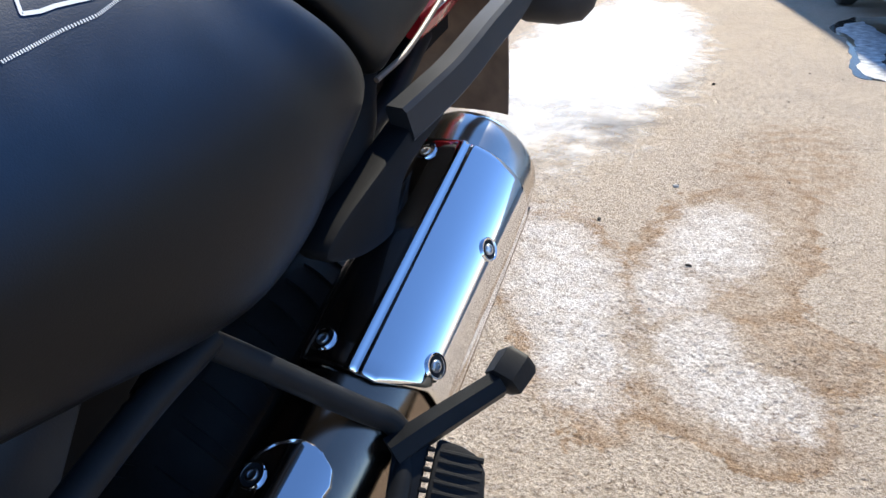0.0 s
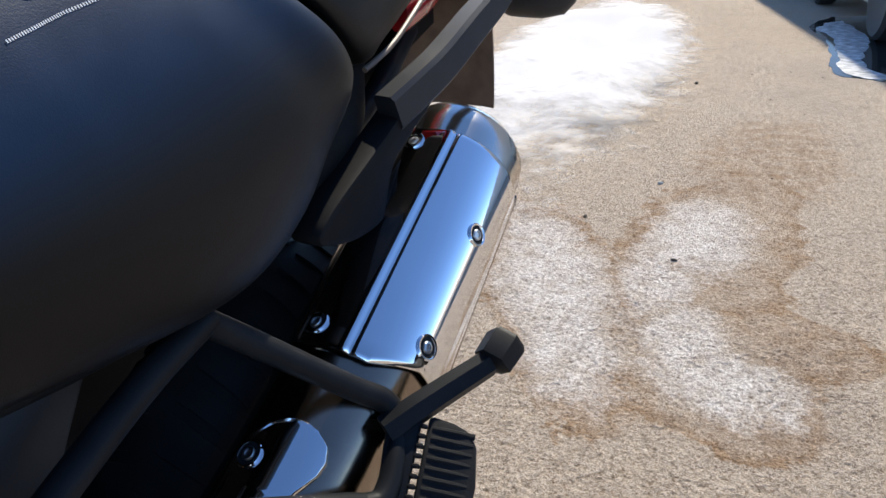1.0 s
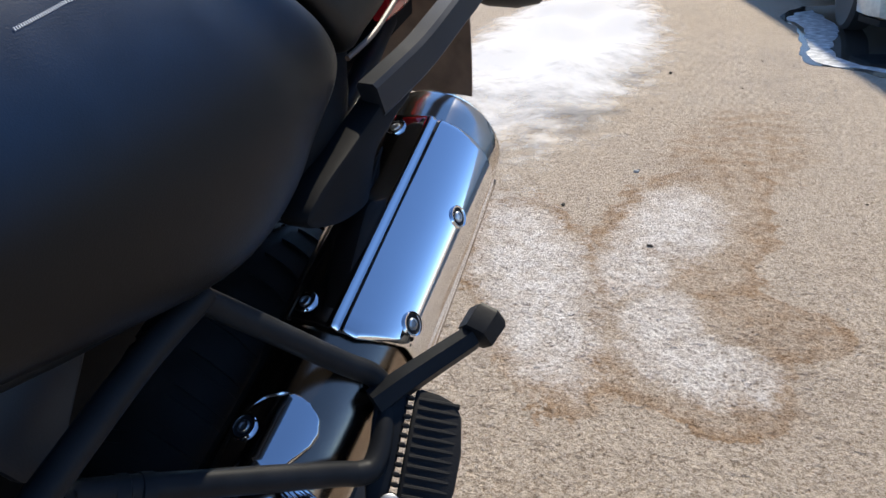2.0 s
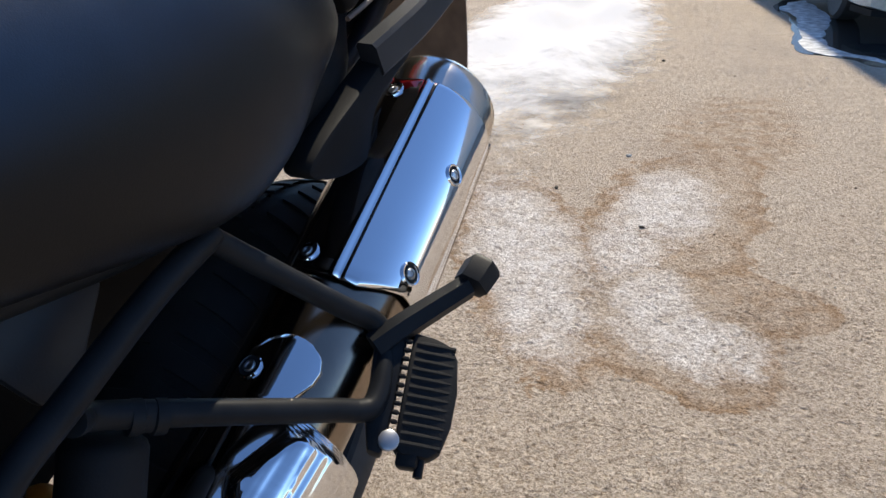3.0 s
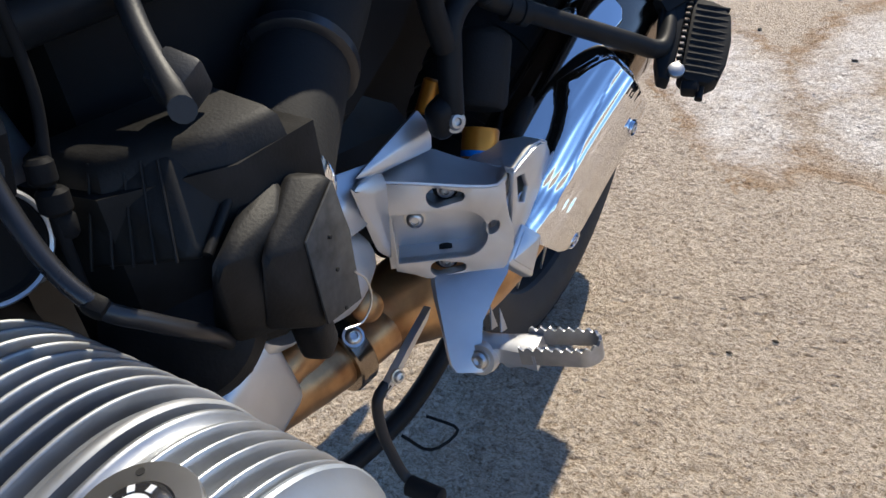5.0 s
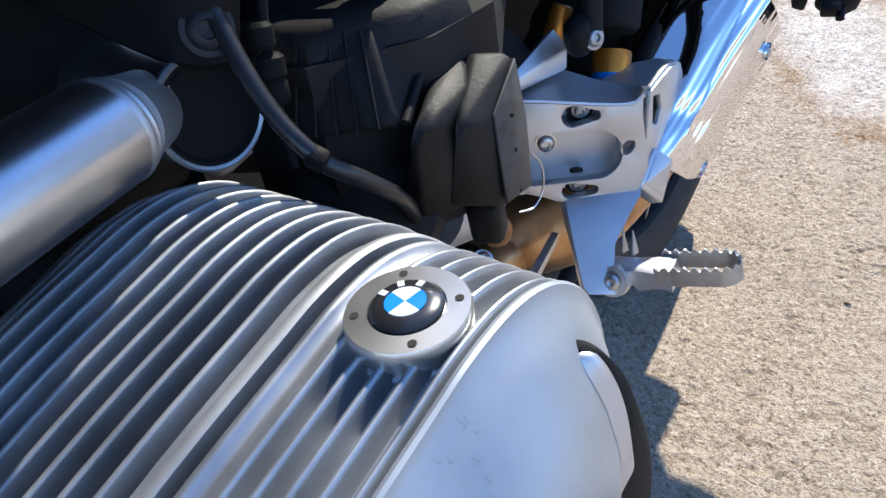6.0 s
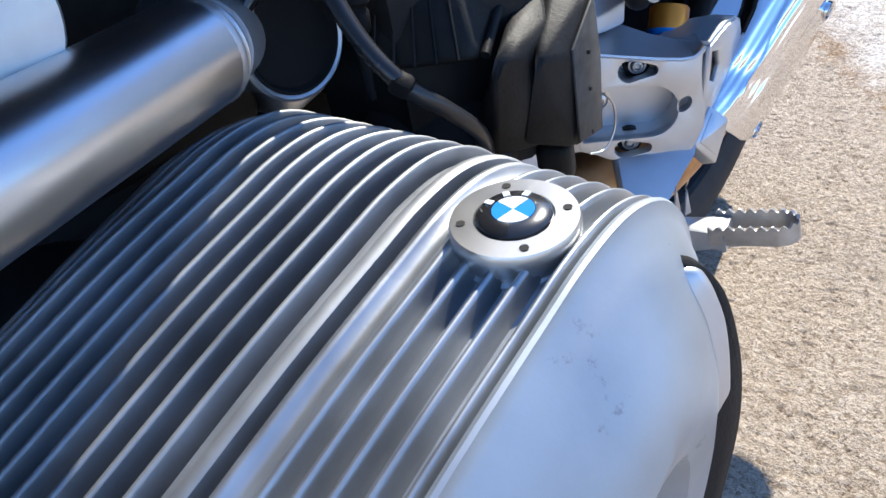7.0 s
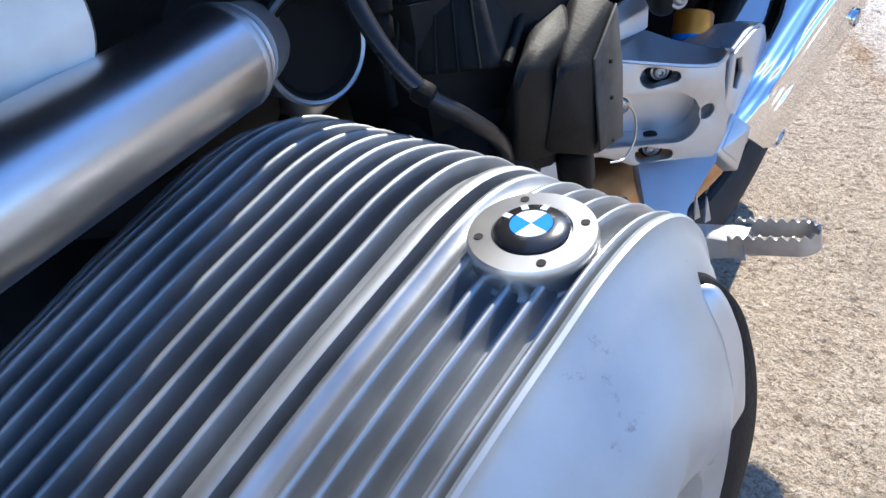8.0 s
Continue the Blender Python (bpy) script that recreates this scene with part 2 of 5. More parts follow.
# ---- shaping ----
from mathutils.bvhtree import BVHTree


def obj(name, bm, material, smooth=40):
    bmesh.ops.recalc_face_normals(bm, faces=bm.faces[:])
    me = bpy.data.meshes.new(name)
    bm.to_mesh(me)
    bm.free()
    me.materials.append(material)
    for p in me.polygons:
        p.use_smooth = True
    me.set_sharp_from_angle(angle=radians(smooth))
    return new(name, me)


def part(name, bm, material, parent, label="", smooth=40):
    ob = obj(name, bm, material, smooth)
    ob.parent = parent
    if label:
        ob["label"] = label
    return ob


def V(*a):
    return Vector(a)


def glide(pts, n=8):
    """A smooth line through the points."""
    p = [Vector(q) for q in pts]
    if len(p) < 3:
        return p
    p = [2 * p[0] - p[1], *p, 2 * p[-1] - p[-2]]
    out = []
    for a, b, c, d in zip(p, p[1:], p[2:], p[3:]):
        for i in range(n):
            t = i / n
            out.append(0.5 * (2 * b + (c - a) * t + (2 * a - 5 * b + 4 * c - d) * t * t + (3 * b - a - 3 * c + d) * t ** 3))
    return out + [p[-2]]


def loft(rings, closed=True, caps=True):
    bm = bmesh.new()
    vs = [[bm.verts.new(q) for q in r] for r in rings]
    m = len(vs[0])
    for a, b in zip(vs, vs[1:]):
        for i in range(m if closed else m - 1):
            j = (i + 1) % m
            bm.faces.new((a[i], a[j], b[j], b[i]))
    if caps and closed:
        bm.faces.new(vs[0][::-1])
        bm.faces.new(vs[-1])
    return bm


def frames(line):
    """Right and up for each point of a line, turned as little as possible."""
    tans = [(line[min(i + 1, len(line) - 1)] - line[max(i - 1, 0)]).normalized() for i in range(len(line))]
    up = V(0, 0, 1) if abs(tans[0].z) < 0.9 else V(0, 1, 0)
    out = []
    for t in tans:
        right = t.cross(up).normalized()
        up = right.cross(t).normalized()
        out.append((right, up))
    return out


def tube(pts, r, seg=20, n=8, rx=None):
    """A round or oval bar along the points; r: one radius or one a point."""
    line = glide(pts, n)
    rs = r if isinstance(r, (list, tuple)) else [r] * len(pts)
    rings = []
    for i, (q, (a, b)) in enumerate(zip(line, frames(line))):
        f = i / max(1, len(line) - 1) * (len(rs) - 1)
        k = min(int(f), len(rs) - 2) if len(rs) > 1 else 0
        rad = rs[k] + (rs[min(k + 1, len(rs) - 1)] - rs[k]) * (f - k)
        w = rad * (rx or 1)
        rings.append([q + w * math.cos(2 * math.pi * j / seg) * a + rad * math.sin(2 * math.pi * j / seg) * b for j in range(seg)])
    return loft(rings)


def plate(outline, at, xa, ya, depth, bevel=0.002):
    """A flat piece: its outline in the plane at, xa, ya, thick along xa x ya."""
    xa, ya = Vector(xa).normalized(), Vector(ya)
    za = xa.cross(ya).normalized()
    ya = za.cross(xa).normalized()
    bm = bmesh.new()
    f = bm.faces.new([bm.verts.new(Vector(at) + u * xa + v * ya) for u, v in outline])
    g = bmesh.ops.extrude_face_region(bm, geom=[f])
    bmesh.ops.translate(bm, verts=[v for v in g["geom"] if isinstance(v, bmesh.types.BMVert)], vec=za * depth)
    bmesh.ops.recalc_face_normals(bm, faces=bm.faces[:])
    if bevel:
        bmesh.ops.bevel(bm, geom=[e for e in bm.edges if e.calc_face_angle(0) > 0.6], offset=bevel, segments=2, profile=0.5, affect="EDGES", clamp_overlap=True)
    return bm


def rbox(size, m, bevel=0.004, seg=2):
    bm = bmesh.new()
    bmesh.ops.create_cube(bm, size=1)
    bmesh.ops.scale(bm, vec=size, verts=bm.verts)
    if bevel:
        bmesh.ops.bevel(bm, geom=bm.edges[:], offset=bevel, segments=seg, profile=0.5, affect="EDGES", clamp_overlap=True)
    bmesh.ops.transform(bm, matrix=m, verts=bm.verts)
    return bm


def turned(profile, at, way, seg=32):
    """A turned piece: pairs of radius and height along way from at."""
    way = Vector(way).normalized()
    a = way.orthogonal().normalized()
    b = way.cross(a)
    at = Vector(at)
    return loft([[at + h * way + r * (math.cos(2 * math.pi * j / seg) * a + math.sin(2 * math.pi * j / seg) * b) for j in range(seg)] for r, h in profile])


def hoop(profile, at, way, seg=32):
    """A turned ring, open in the middle; the profile closes on itself."""
    way = Vector(way).normalized()
    a = way.orthogonal().normalized()
    b = way.cross(a)
    at = Vector(at)
    prof = list(profile) + [profile[0]]
    return loft([[at + h * way + r * (math.cos(2 * math.pi * j / seg) * a + math.sin(2 * math.pi * j / seg) * b) for j in range(seg)] for r, h in prof], True, False)


def join(*bms):
    out = bmesh.new()
    for b in bms:
        me = bpy.data.meshes.new("tmp")
        b.to_mesh(me)
        b.free()
        out.from_mesh(me)
        bpy.data.meshes.remove(me)
    return out


def hull(points, bevel=0.0025):
    """A faceted block round its corners."""
    bm = bmesh.new()
    for p in points:
        bm.verts.new(p)
    r = bmesh.ops.convex_hull(bm, input=bm.verts[:])
    bmesh.ops.delete(bm, geom=[g for g in set(r["geom_interior"] + r["geom_unused"]) if isinstance(g, bmesh.types.BMVert)], context="VERTS")
    bmesh.ops.dissolve_limit(bm, angle_limit=radians(6), verts=bm.verts[:], edges=bm.edges[:])
    bmesh.ops.bevel(bm, geom=bm.edges[:], offset=bevel, segments=2, profile=0.5, affect="EDGES", clamp_overlap=True)
    return bm


def bolt(parent, at, way, r=0.007, material=None, name="bolt"):
    """A round-headed screw with a hexagon socket, on a washer."""
    w = Vector(way).normalized()
    prof = [(r * 1.35, -0.002), (r * 1.35, 0.0012), (r * 1.05, 0.0014), (r, 0.003), (r * 0.8, 0.0048), (r * 0.5, 0.0052), (r * 0.45, 0.0025), (r * 0.05, 0.002)]
    return part(name, turned(prof, at, w, 20), material or BOLT, parent)


# ---- ground ----
def value_noise(x, y, freq, seed):
    """Smooth noise from 0 to 1 on arrays."""
    rng = np.random.default_rng(seed)
    table = rng.random((256, 256))
    fx, fy = x * freq, y * freq
    ix, iy = np.floor(fx).astype(int), np.floor(fy).astype(int)
    tx, ty = fx - ix, fy - iy
    tx, ty = tx * tx * (3 - 2 * tx), ty * ty * (3 - 2 * ty)
    g = lambda a, c: table[(ix + a) % 256, (iy + c) % 256]
    return (g(0, 0) * (1 - tx) + g(1, 0) * tx) * (1 - ty) + (g(0, 1) * (1 - tx) + g(1, 1) * tx) * ty


def stretch_out(start, step, grow, end):
    out = [start]
    while abs(out[-1]) < end:
        out.append(out[-1] + step)
        step *= grow
    return out


gx = [-v for v in stretch_out(0.305, 0.006, 1.25, 700)][::-1] + list(np.arange(-0.3, 0.1, 0.006)) + list(np.arange(0.1, 1.0, 0.004)) + stretch_out(1.0, 0.005, 1.06, 700)
gy = [-v for v in stretch_out(0.455, 0.006, 1.25, 700)][::-1] + list(np.arange(-0.45, 1.3, 0.004)) + stretch_out(1.3, 0.005, 1.013, 700)
X, Y = np.meshgrid(np.array(gx), np.array(gy), indexing="ij")
rough = 0.5 * value_noise(X, Y, 105, 1) + 0.3 * value_noise(X, Y, 53, 2) + 0.2 * value_noise(X, Y, 190, 3)
pits = np.clip((value_noise(X, Y, 88, 4) * 0.65 + value_noise(X, Y, 23, 5) * 0.35 - 0.64) / 0.12, 0, 1)
fade = np.clip(1.6 - np.hypot(X - 0.5, Y - 0.6) / 3.0, 0, 1)
Z = ((rough - 0.75) * 0.0044 - pits * 0.0028) * fade
Z = np.minimum(Z, 0.0)
nx, ny = X.shape
verts = np.stack([X.ravel(), Y.ravel(), Z.ravel()], 1)
k = np.arange(nx * ny).reshape(nx, ny)
faces = np.stack([k[:-1, :-1], k[1:, :-1], k[1:, 1:], k[:-1, 1:]], -1).reshape(-1, 4)
me = bpy.data.meshes.new("ground")
me.from_pydata(verts.tolist(), [], faces.tolist())
me.materials.append(CONCRETE)
ground = tagged(new("ground", me), "pale rough concrete yard with brown dried stains", "ground", kind="structure")


# water run-off beside the car; a pale sheet along its edge paints the sky glint
def sheet_on(points, z, thick, wob, seed):
    out = []
    for p in glide([(x, y, 0) for x, y in points + points[:1]], 10)[:-1]:
        out.append((p.x + wob * noise.noise(p * 6 + V(seed, 0, 0)), p.y + 3 * wob * noise.noise(p * 5 + V(3, seed, 0))))
    return plate(out, (0, 0, z), (1, 0, 0), (0, 1, 0), thick, 0)


puddle = tagged(obj("puddle", sheet_on([(1.3, 7.6), (1.12, 7.15), (1.06, 6.75), (1.14, 6.3), (1.13, 5.8), (1.11, 5.3), (1.09, 4.8), (1.2, 4.6), (1.37, 4.5), (1.6, 4.3), (2.6, 4.2), (3.0, 6.0), (2.2, 7.8)], 0.0005, 0.002, 0.025, 0), WATER), "shallow dark water run-off beside the car", "puddle", kind="structure")
GLINT = mat("puddle_glint", (0.66, 0.66, 0.65), 0.4, spec=0.5, var=0.15, scale=16, bump=0.8, bscale=50, stain=(0.16, 0.16, 0.16))
foam = tagged(obj("foam", sheet_on([(1.34, 7.3), (1.2, 7.05), (1.11, 6.73), (1.19, 6.3), (1.18, 5.8), (1.16, 5.35), (1.13, 4.85), (1.22, 4.64), (1.37, 4.55), (1.58, 4.36), (1.5, 4.6), (1.32, 4.85), (1.31, 5.3), (1.4, 5.8), (1.45, 6.3), (1.4, 6.9)], 0.0028, 0.002, 0.03, 4), GLINT), "pale sheet standing in for the sky glint at the puddle's edge", "foam", kind="stuff")

# unseen building block, added beyond the yard so that its shade lies on the car
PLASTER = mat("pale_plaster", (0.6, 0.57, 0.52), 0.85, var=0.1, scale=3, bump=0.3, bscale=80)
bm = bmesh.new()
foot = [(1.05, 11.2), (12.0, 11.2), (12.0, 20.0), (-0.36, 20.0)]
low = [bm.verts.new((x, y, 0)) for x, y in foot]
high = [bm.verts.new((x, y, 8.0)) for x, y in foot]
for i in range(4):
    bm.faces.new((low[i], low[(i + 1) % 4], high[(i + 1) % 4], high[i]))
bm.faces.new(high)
tagged(obj("shade_wall", bm, PLASTER), "unseen plain pale wall beyond the yard, added to cast shade", "wall", kind="structure")


def pebble(at, size, seed, material, name, label, category):
    bm = bmesh.new()
    bmesh.ops.create_icosphere(bm, subdivisions=2, radius=1)
    for v in bm.verts:
        v.co = Vector((v.co.x * size[0], v.co.y * size[1], v.co.z * size[2])) * (1 + 0.35 * noise.noise(v.co * 1.3 + V(seed, 0, 0)))
    bmesh.ops.translate(bm, vec=V(*at) + V(0, 0, size[2] * 0.75), verts=bm.verts)
    return tagged(obj(name, bm, material, 50), label, category, group="litter on the ground")


pebble((0.283, 2.266, 0), (0.012, 0.009, 0.006), 1, STONE, "pebble", "small pale angular pebble on the concrete", "stone")
pebble((0.073, 1.837, 0), (0.007, 0.012, 0.005), 2, LEAF, "dry_leaf", "small dark dry leaf crumb on the concrete", "leaf")
pebble((0.403, 1.571, 0), (0.011, 0.006, 0.004), 3, LEAF, "dry_leaf", "small dark dry leaf crumb on the concrete", "leaf")
pebble((0.281, 4.184, 0), (0.01, 0.01, 0.008), 4, LEAF, "dry_leaf", "small dark dry leaf crumb on the concrete", "leaf")
rnd = random.Random(5)
for i in range(44):
    x, y = rnd.uniform(0.25, 1.5), rnd.uniform(-0.35, 5.0)
    if y < 0.2:
        x = rnd.uniform(0.3, 0.8)
    s = rnd.uniform(0.0016, 0.0034) * (1 + 0.25 * max(0, y) / 3)
    if i % 3:
        pebble((x, y, 0), (s * rnd.uniform(1, 2.2), s, s * 0.7), i + 10, LEAF, "dry_leaf", "tiny dark leaf crumb on the concrete", "leaf")
    else:
        pebble((x, y, 0), (s * 1.3, s, s * 0.8), i + 10, STONE, "pebble", "tiny pale grit stone on the concrete", "stone")


# warm exhaust vapour that has sunk behind the bike: a low, thin, sunlit bank that thins out towards its rim
VX, VY, VRX, VRY, VTURN = -0.52, 5.1, 0.82, 3.3, 3


def vapour_material():
    m = bpy.data.materials.new("exhaust_vapour")
    m.use_nodes = True
    nt = m.node_tree
    N, L = nt.nodes.new, nt.links.new
    nt.nodes.remove(nt.nodes["Principled BSDF"])
    co = N("ShaderNodeTexCoord")
    mp = N("ShaderNodeMapping")
    mp.vector_type = "TEXTURE"
    mp.inputs["Location"].default_value = (VX, VY, 0)
    mp.inputs["Rotation"].default_value = (0, 0, radians(VTURN))
    mp.inputs["Scale"].default_value = (VRX, VRY, 1e4)
    L(co.outputs["Object"], mp.inputs["Vector"])
    away = N("ShaderNodeVectorMath")
    away.operation = "LENGTH"
    L(mp.outputs[0], away.inputs[0])
    tex = N("ShaderNodeTexNoise")
    tex.inputs["Scale"].default_value, tex.inputs["Detail"].default_value, tex.inputs["Roughness"].default_value = 4.5, 7, 0.62
    L(co.outputs["Object"], tex.inputs["Vector"])
    wisp = N("ShaderNodeMath")
    wisp.operation = "MULTIPLY_ADD"
    wisp.inputs[1].default_value, wisp.inputs[2].default_value = 0.9, -0.45
    L(tex.outputs["Fac"], wisp.inputs[0])
    rim = N("ShaderNodeMath")
    rim.operation = "ADD"
    L(away.outputs["Value"], rim.inputs[0])
    L(wisp.outputs[0], rim.inputs[1])
    thick = N("ShaderNodeMapRange")
    thick.interpolation_type = "SMOOTHSTEP"
    thick.inputs["From Min"].default_value, thick.inputs["From Max"].default_value = 0.5, 0.98
    thick.inputs["To Min"].default_value, thick.inputs["To Max"].default_value = 0.82, 0.0
    L(rim.outputs[0], thick.inputs["Value"])
    scatter, veil, clear, both, out = N("ShaderNodeBsdfTranslucent"), N("ShaderNodeBsdfDiffuse"), N("ShaderNodeBsdfTransparent"), N("ShaderNodeMixShader"), N("ShaderNodeMixShader")
    scatter.inputs[0].default_value = veil.inputs[0].default_value = (0.97, 0.95, 0.92, 1)
    both.inputs[0].default_value = 0.7
    L(scatter.outputs[0], both.inputs[1])
    L(veil.outputs[0], both.inputs[2])
    L(thick.outputs[0], out.inputs[0])
    L(clear.outputs[0], out.inputs[1])
    L(both.outputs[0], out.inputs[2])
    L(out.outputs[0], nt.nodes["Material Output"].inputs["Surface"])
    return m


def vapour_bank(height, seed):
    """A low rounded bank, lumpy on top."""
    turn = Matrix.Rotation(radians(VTURN), 3, "Z")
    rings = []
    for i in range(1, 25):
        f = i / 24
        rings.append([V(VX, VY, 0) + turn @ V(VRX * 1.35 * f * math.cos(t), VRY * 1.35 * f * math.sin(t), 0) + V(0, 0, 0.012 + height * (1 - f * f) * (1 + 0.7 * noise.noise(V(f * 3 * math.cos(t), f * 6 * math.sin(t), seed)))) for t in [2 * math.pi * j / 64 for j in range(64)]])
    low = [V(q.x, q.y, 0.006) for q in rings[-1]]
    return loft(rings + [low])


vapour = tagged(obj("exhaust_vapour", vapour_bank(0.16, 2.0), vapour_material(), 180), "white sunlit exhaust vapour drifting low behind the motorcycle", "vapour", kind="stuff")


# ---- motorcycle ----
bike = tagged(new("motorcycle"), "black and silver boxer motorcycle leaning on its side stand", "motorcycle")

# rear wheel
LEAN = radians(7)
AX = V(0.035, 0.05, 0.326)
wheel_axis = V(math.cos(LEAN), 0, -math.sin(LEAN))
wheel_up = wheel_axis.cross(V(0, 1, 0))


def ring(R, prof, seg=96, closed=True):
    rows = []
    for k in range(seg + 1):
        t = 2 * math.pi * k / seg
        d = V(0, math.cos(t), 0) + wheel_up * math.sin(t)
        rows.append([AX + wheel_axis * u + d * (R + v) for u, v in prof])
    return loft(rows, closed, False)


def on_wheel(u, r, t):
    return AX + wheel_axis * u + (V(0, math.cos(t), 0) + wheel_up * math.sin(t)) * r


wheel = part("wheel", ring(0.223, [(-0.05, 0.012), (-0.05, 0.022), (-0.02, 0.008), (0.02, 0.008), (0.05, 0.022), (0.05, 0.012), (0.03, 0.0), (-0.03, 0.0)]), PAINT, bike, "black spoked rear wheel")
TP = [(-0.05, 0.0), (-0.066, 0.02), (-0.074, 0.045), (-0.07, 0.066)] + [(0.07 * math.sin(radians(a)), 0.066 + 0.036 * (math.cos(radians(a)) - 0.0)) for a in range(-75, 76, 10)] + [(0.07, 0.066), (0.074, 0.045), (0.066, 0.02), (0.05, 0.0)]
tyre = part("tyre", ring(0.229, TP), TYRE, wheel, "worn black road tyre")
# raised tread blocks, slanted
bm = bmesh.new()
for k in range(60):
    t0 = 2 * math.pi * k / 60
    for side in (-1, 1):
        rows = []
        for j in range(7):
            a = side * (8 + 60 * j / 6)
            tt = t0 + 0.045 * j / 6 + (0.05 if side > 0 else 0)
            u, v = 0.0712 * math.sin(radians(a)), 0.066 + 0.0375 * math.cos(radians(a))
            rows.append([bm.verts.new(on_wheel(u, 0.229 + v + h, tt + w)) for w, h in ((-0.036, -0.002), (-0.034, 0.0022), (0.034, 0.0022), (0.036, -0.002))])
        for a, b in zip(rows, rows[1:]):
            for i in range(3):
                bm.faces.new((a[i], a[i + 1], b[i + 1], b[i]))
part("tread", bm, TYRE, wheel)
part("hub", turned([(0.035, -0.06), (0.05, -0.055), (0.032, -0.03), (0.032, 0.03), (0.05, 0.055), (0.03, 0.06), (0.012, 0.062)], AX, wheel_axis), PAINT, wheel)
for k in range(28):
    t0 = 2 * math.pi * k / 28
    s = 1 if k % 2 else -1
    part("spoke", tube([on_wheel(0.05 * s, 0.046, t0 + 0.5 * (1 if k % 4 < 2 else -1)), on_wheel(0.035 * s, 0.229, t0)], 0.0022, 8), BOLT, wheel)

# muffler: u across, v up and forward, s along
MU = V(0, 0.91, 0.415).normalized()
MV = V(0, -0.415, 0.91).normalized()
MC = (0.2225, 0.585)


def muf(u, v, s):
    return V(u, 0, 0) + MV * v + MU * s


def mring(r, a, s):
    return muf(MC[0] + r * math.cos(a), MC[1] + r * math.sin(a), s)


muffler = part("muffler", loft([[mring(r, 2 * math.pi * j / 48, s) for j in range(48)] for s, r in [(0.1, 0.058), (0.14, 0.064), (0.165, 0.068), (0.3, 0.07), (0.45, 0.07)]]), STEEL, bike, "brown-tinted steel muffler body")
part("end_cap", loft([[mring(r, 2 * math.pi * j / 48, s) for j in range(48)] for s, r in [(0.43, 0.074), (0.47, 0.0755), (0.49, 0.0735), (0.503, 0.066), (0.51, 0.055), (0.513, 0.042), (0.509, 0.036), (0.47, 0.034)]]), ENDCAP, muffler, "brownish satin steel rounded end cap")
part("outlet", loft([[mring(r, 2 * math.pi * j / 24, s) for j in range(24)] for s, r in [(0.472, 0.0335), (0.4725, 0.01)]]), SOOT_SHADE, muffler, "sooty outlet")


def shell(rings, thick=0.0016):
    """An open sheet with a thickness: rings of (point, outward) pairs."""
    outer = loft([[p for p, _ in r] for r in rings], False, False)
    bmesh.ops.recalc_face_normals(outer, faces=outer.faces[:])
    bm = bmesh.new()
    a = [[bm.verts.new(p) for p, _ in r] for r in rings]
    b = [[bm.verts.new(p - n * thick) for p, n in r] for r in rings]
    outer.free()
    R, C = len(a), len(a[0])
    for i in range(R - 1):
        for j in range(C - 1):
            bm.faces.new((a[i][j], a[i][j + 1], a[i + 1][j + 1], a[i + 1][j]))
            bm.faces.new((b[i][j], b[i + 1][j], b[i + 1][j + 1], b[i][j + 1]))
    for i in range(R - 1):
        for j in (0, C - 1):
            bm.faces.new((a[i][j], b[i][j], b[i + 1][j], a[i + 1][j]))
    for j in range(C - 1):
        for i in (0, R - 1):
            bm.faces.new((a[i][j], b[i][j], b[i][j + 1], a[i][j + 1]))
    return bm


def shield_bulge(a):
    """A pressed crease along the top, and the rolled edge at the bike's side."""
    crease = 0.0013 * math.exp(-((a - 75.6) / 1.9) ** 2) - 0.0017 * math.exp(-((a - 70.8) / 2.1) ** 2)
    roll = 0.0022 * math.exp(-((a - 108.5) / 2.2) ** 2) - 0.006 * max(0, (a - 110) / 4) ** 2
    return crease + roll - 0.0022 * math.sin(math.radians(min(1, max(0, (a - 76) / 30)) * 180))


rows = []
for s in [0.172, 0.174, 0.178, 0.19] + [0.19 + 0.25 * k / 10 for k in range(1, 11)] + [0.4445, 0.4465]:
    r = 0.0785 - (0.003 if s < 0.173 else 0.001 if s < 0.176 else 0) - (0.0012 if s > 0.446 else 0)
    ring_ = []
    for i in range(181):
        a = -28 + 142 * i / 180
        tab = 0.02 * min(1, max(0, (58 - a) / 36)) * max(0, 1 - (s - 0.172) / 0.1)
        ring_.append((mring(r + shield_bulge(a), radians(a), s + tab), V(math.cos(radians(a)), 0, 0) + MV * math.sin(radians(a))))
    rows.append(ring_)
heat_shield = part("heat_shield", shell(rows, 0.0018), CHROME, bike, "polished chrome heat shield")
# folded side flange of the shield and the seam under it
part("side_flange", shell([[(mring(r, radians(-26 - w * 10), s), V(0.9, 0, -0.3)) for w, r in ((0, 0.0785), (0.4, 0.081), (1.0, 0.079), (1.6, 0.07))] for s in [0.19 + 0.28 * k / 8 for k in range(9)]], 0.002), STEEL, heat_shield)


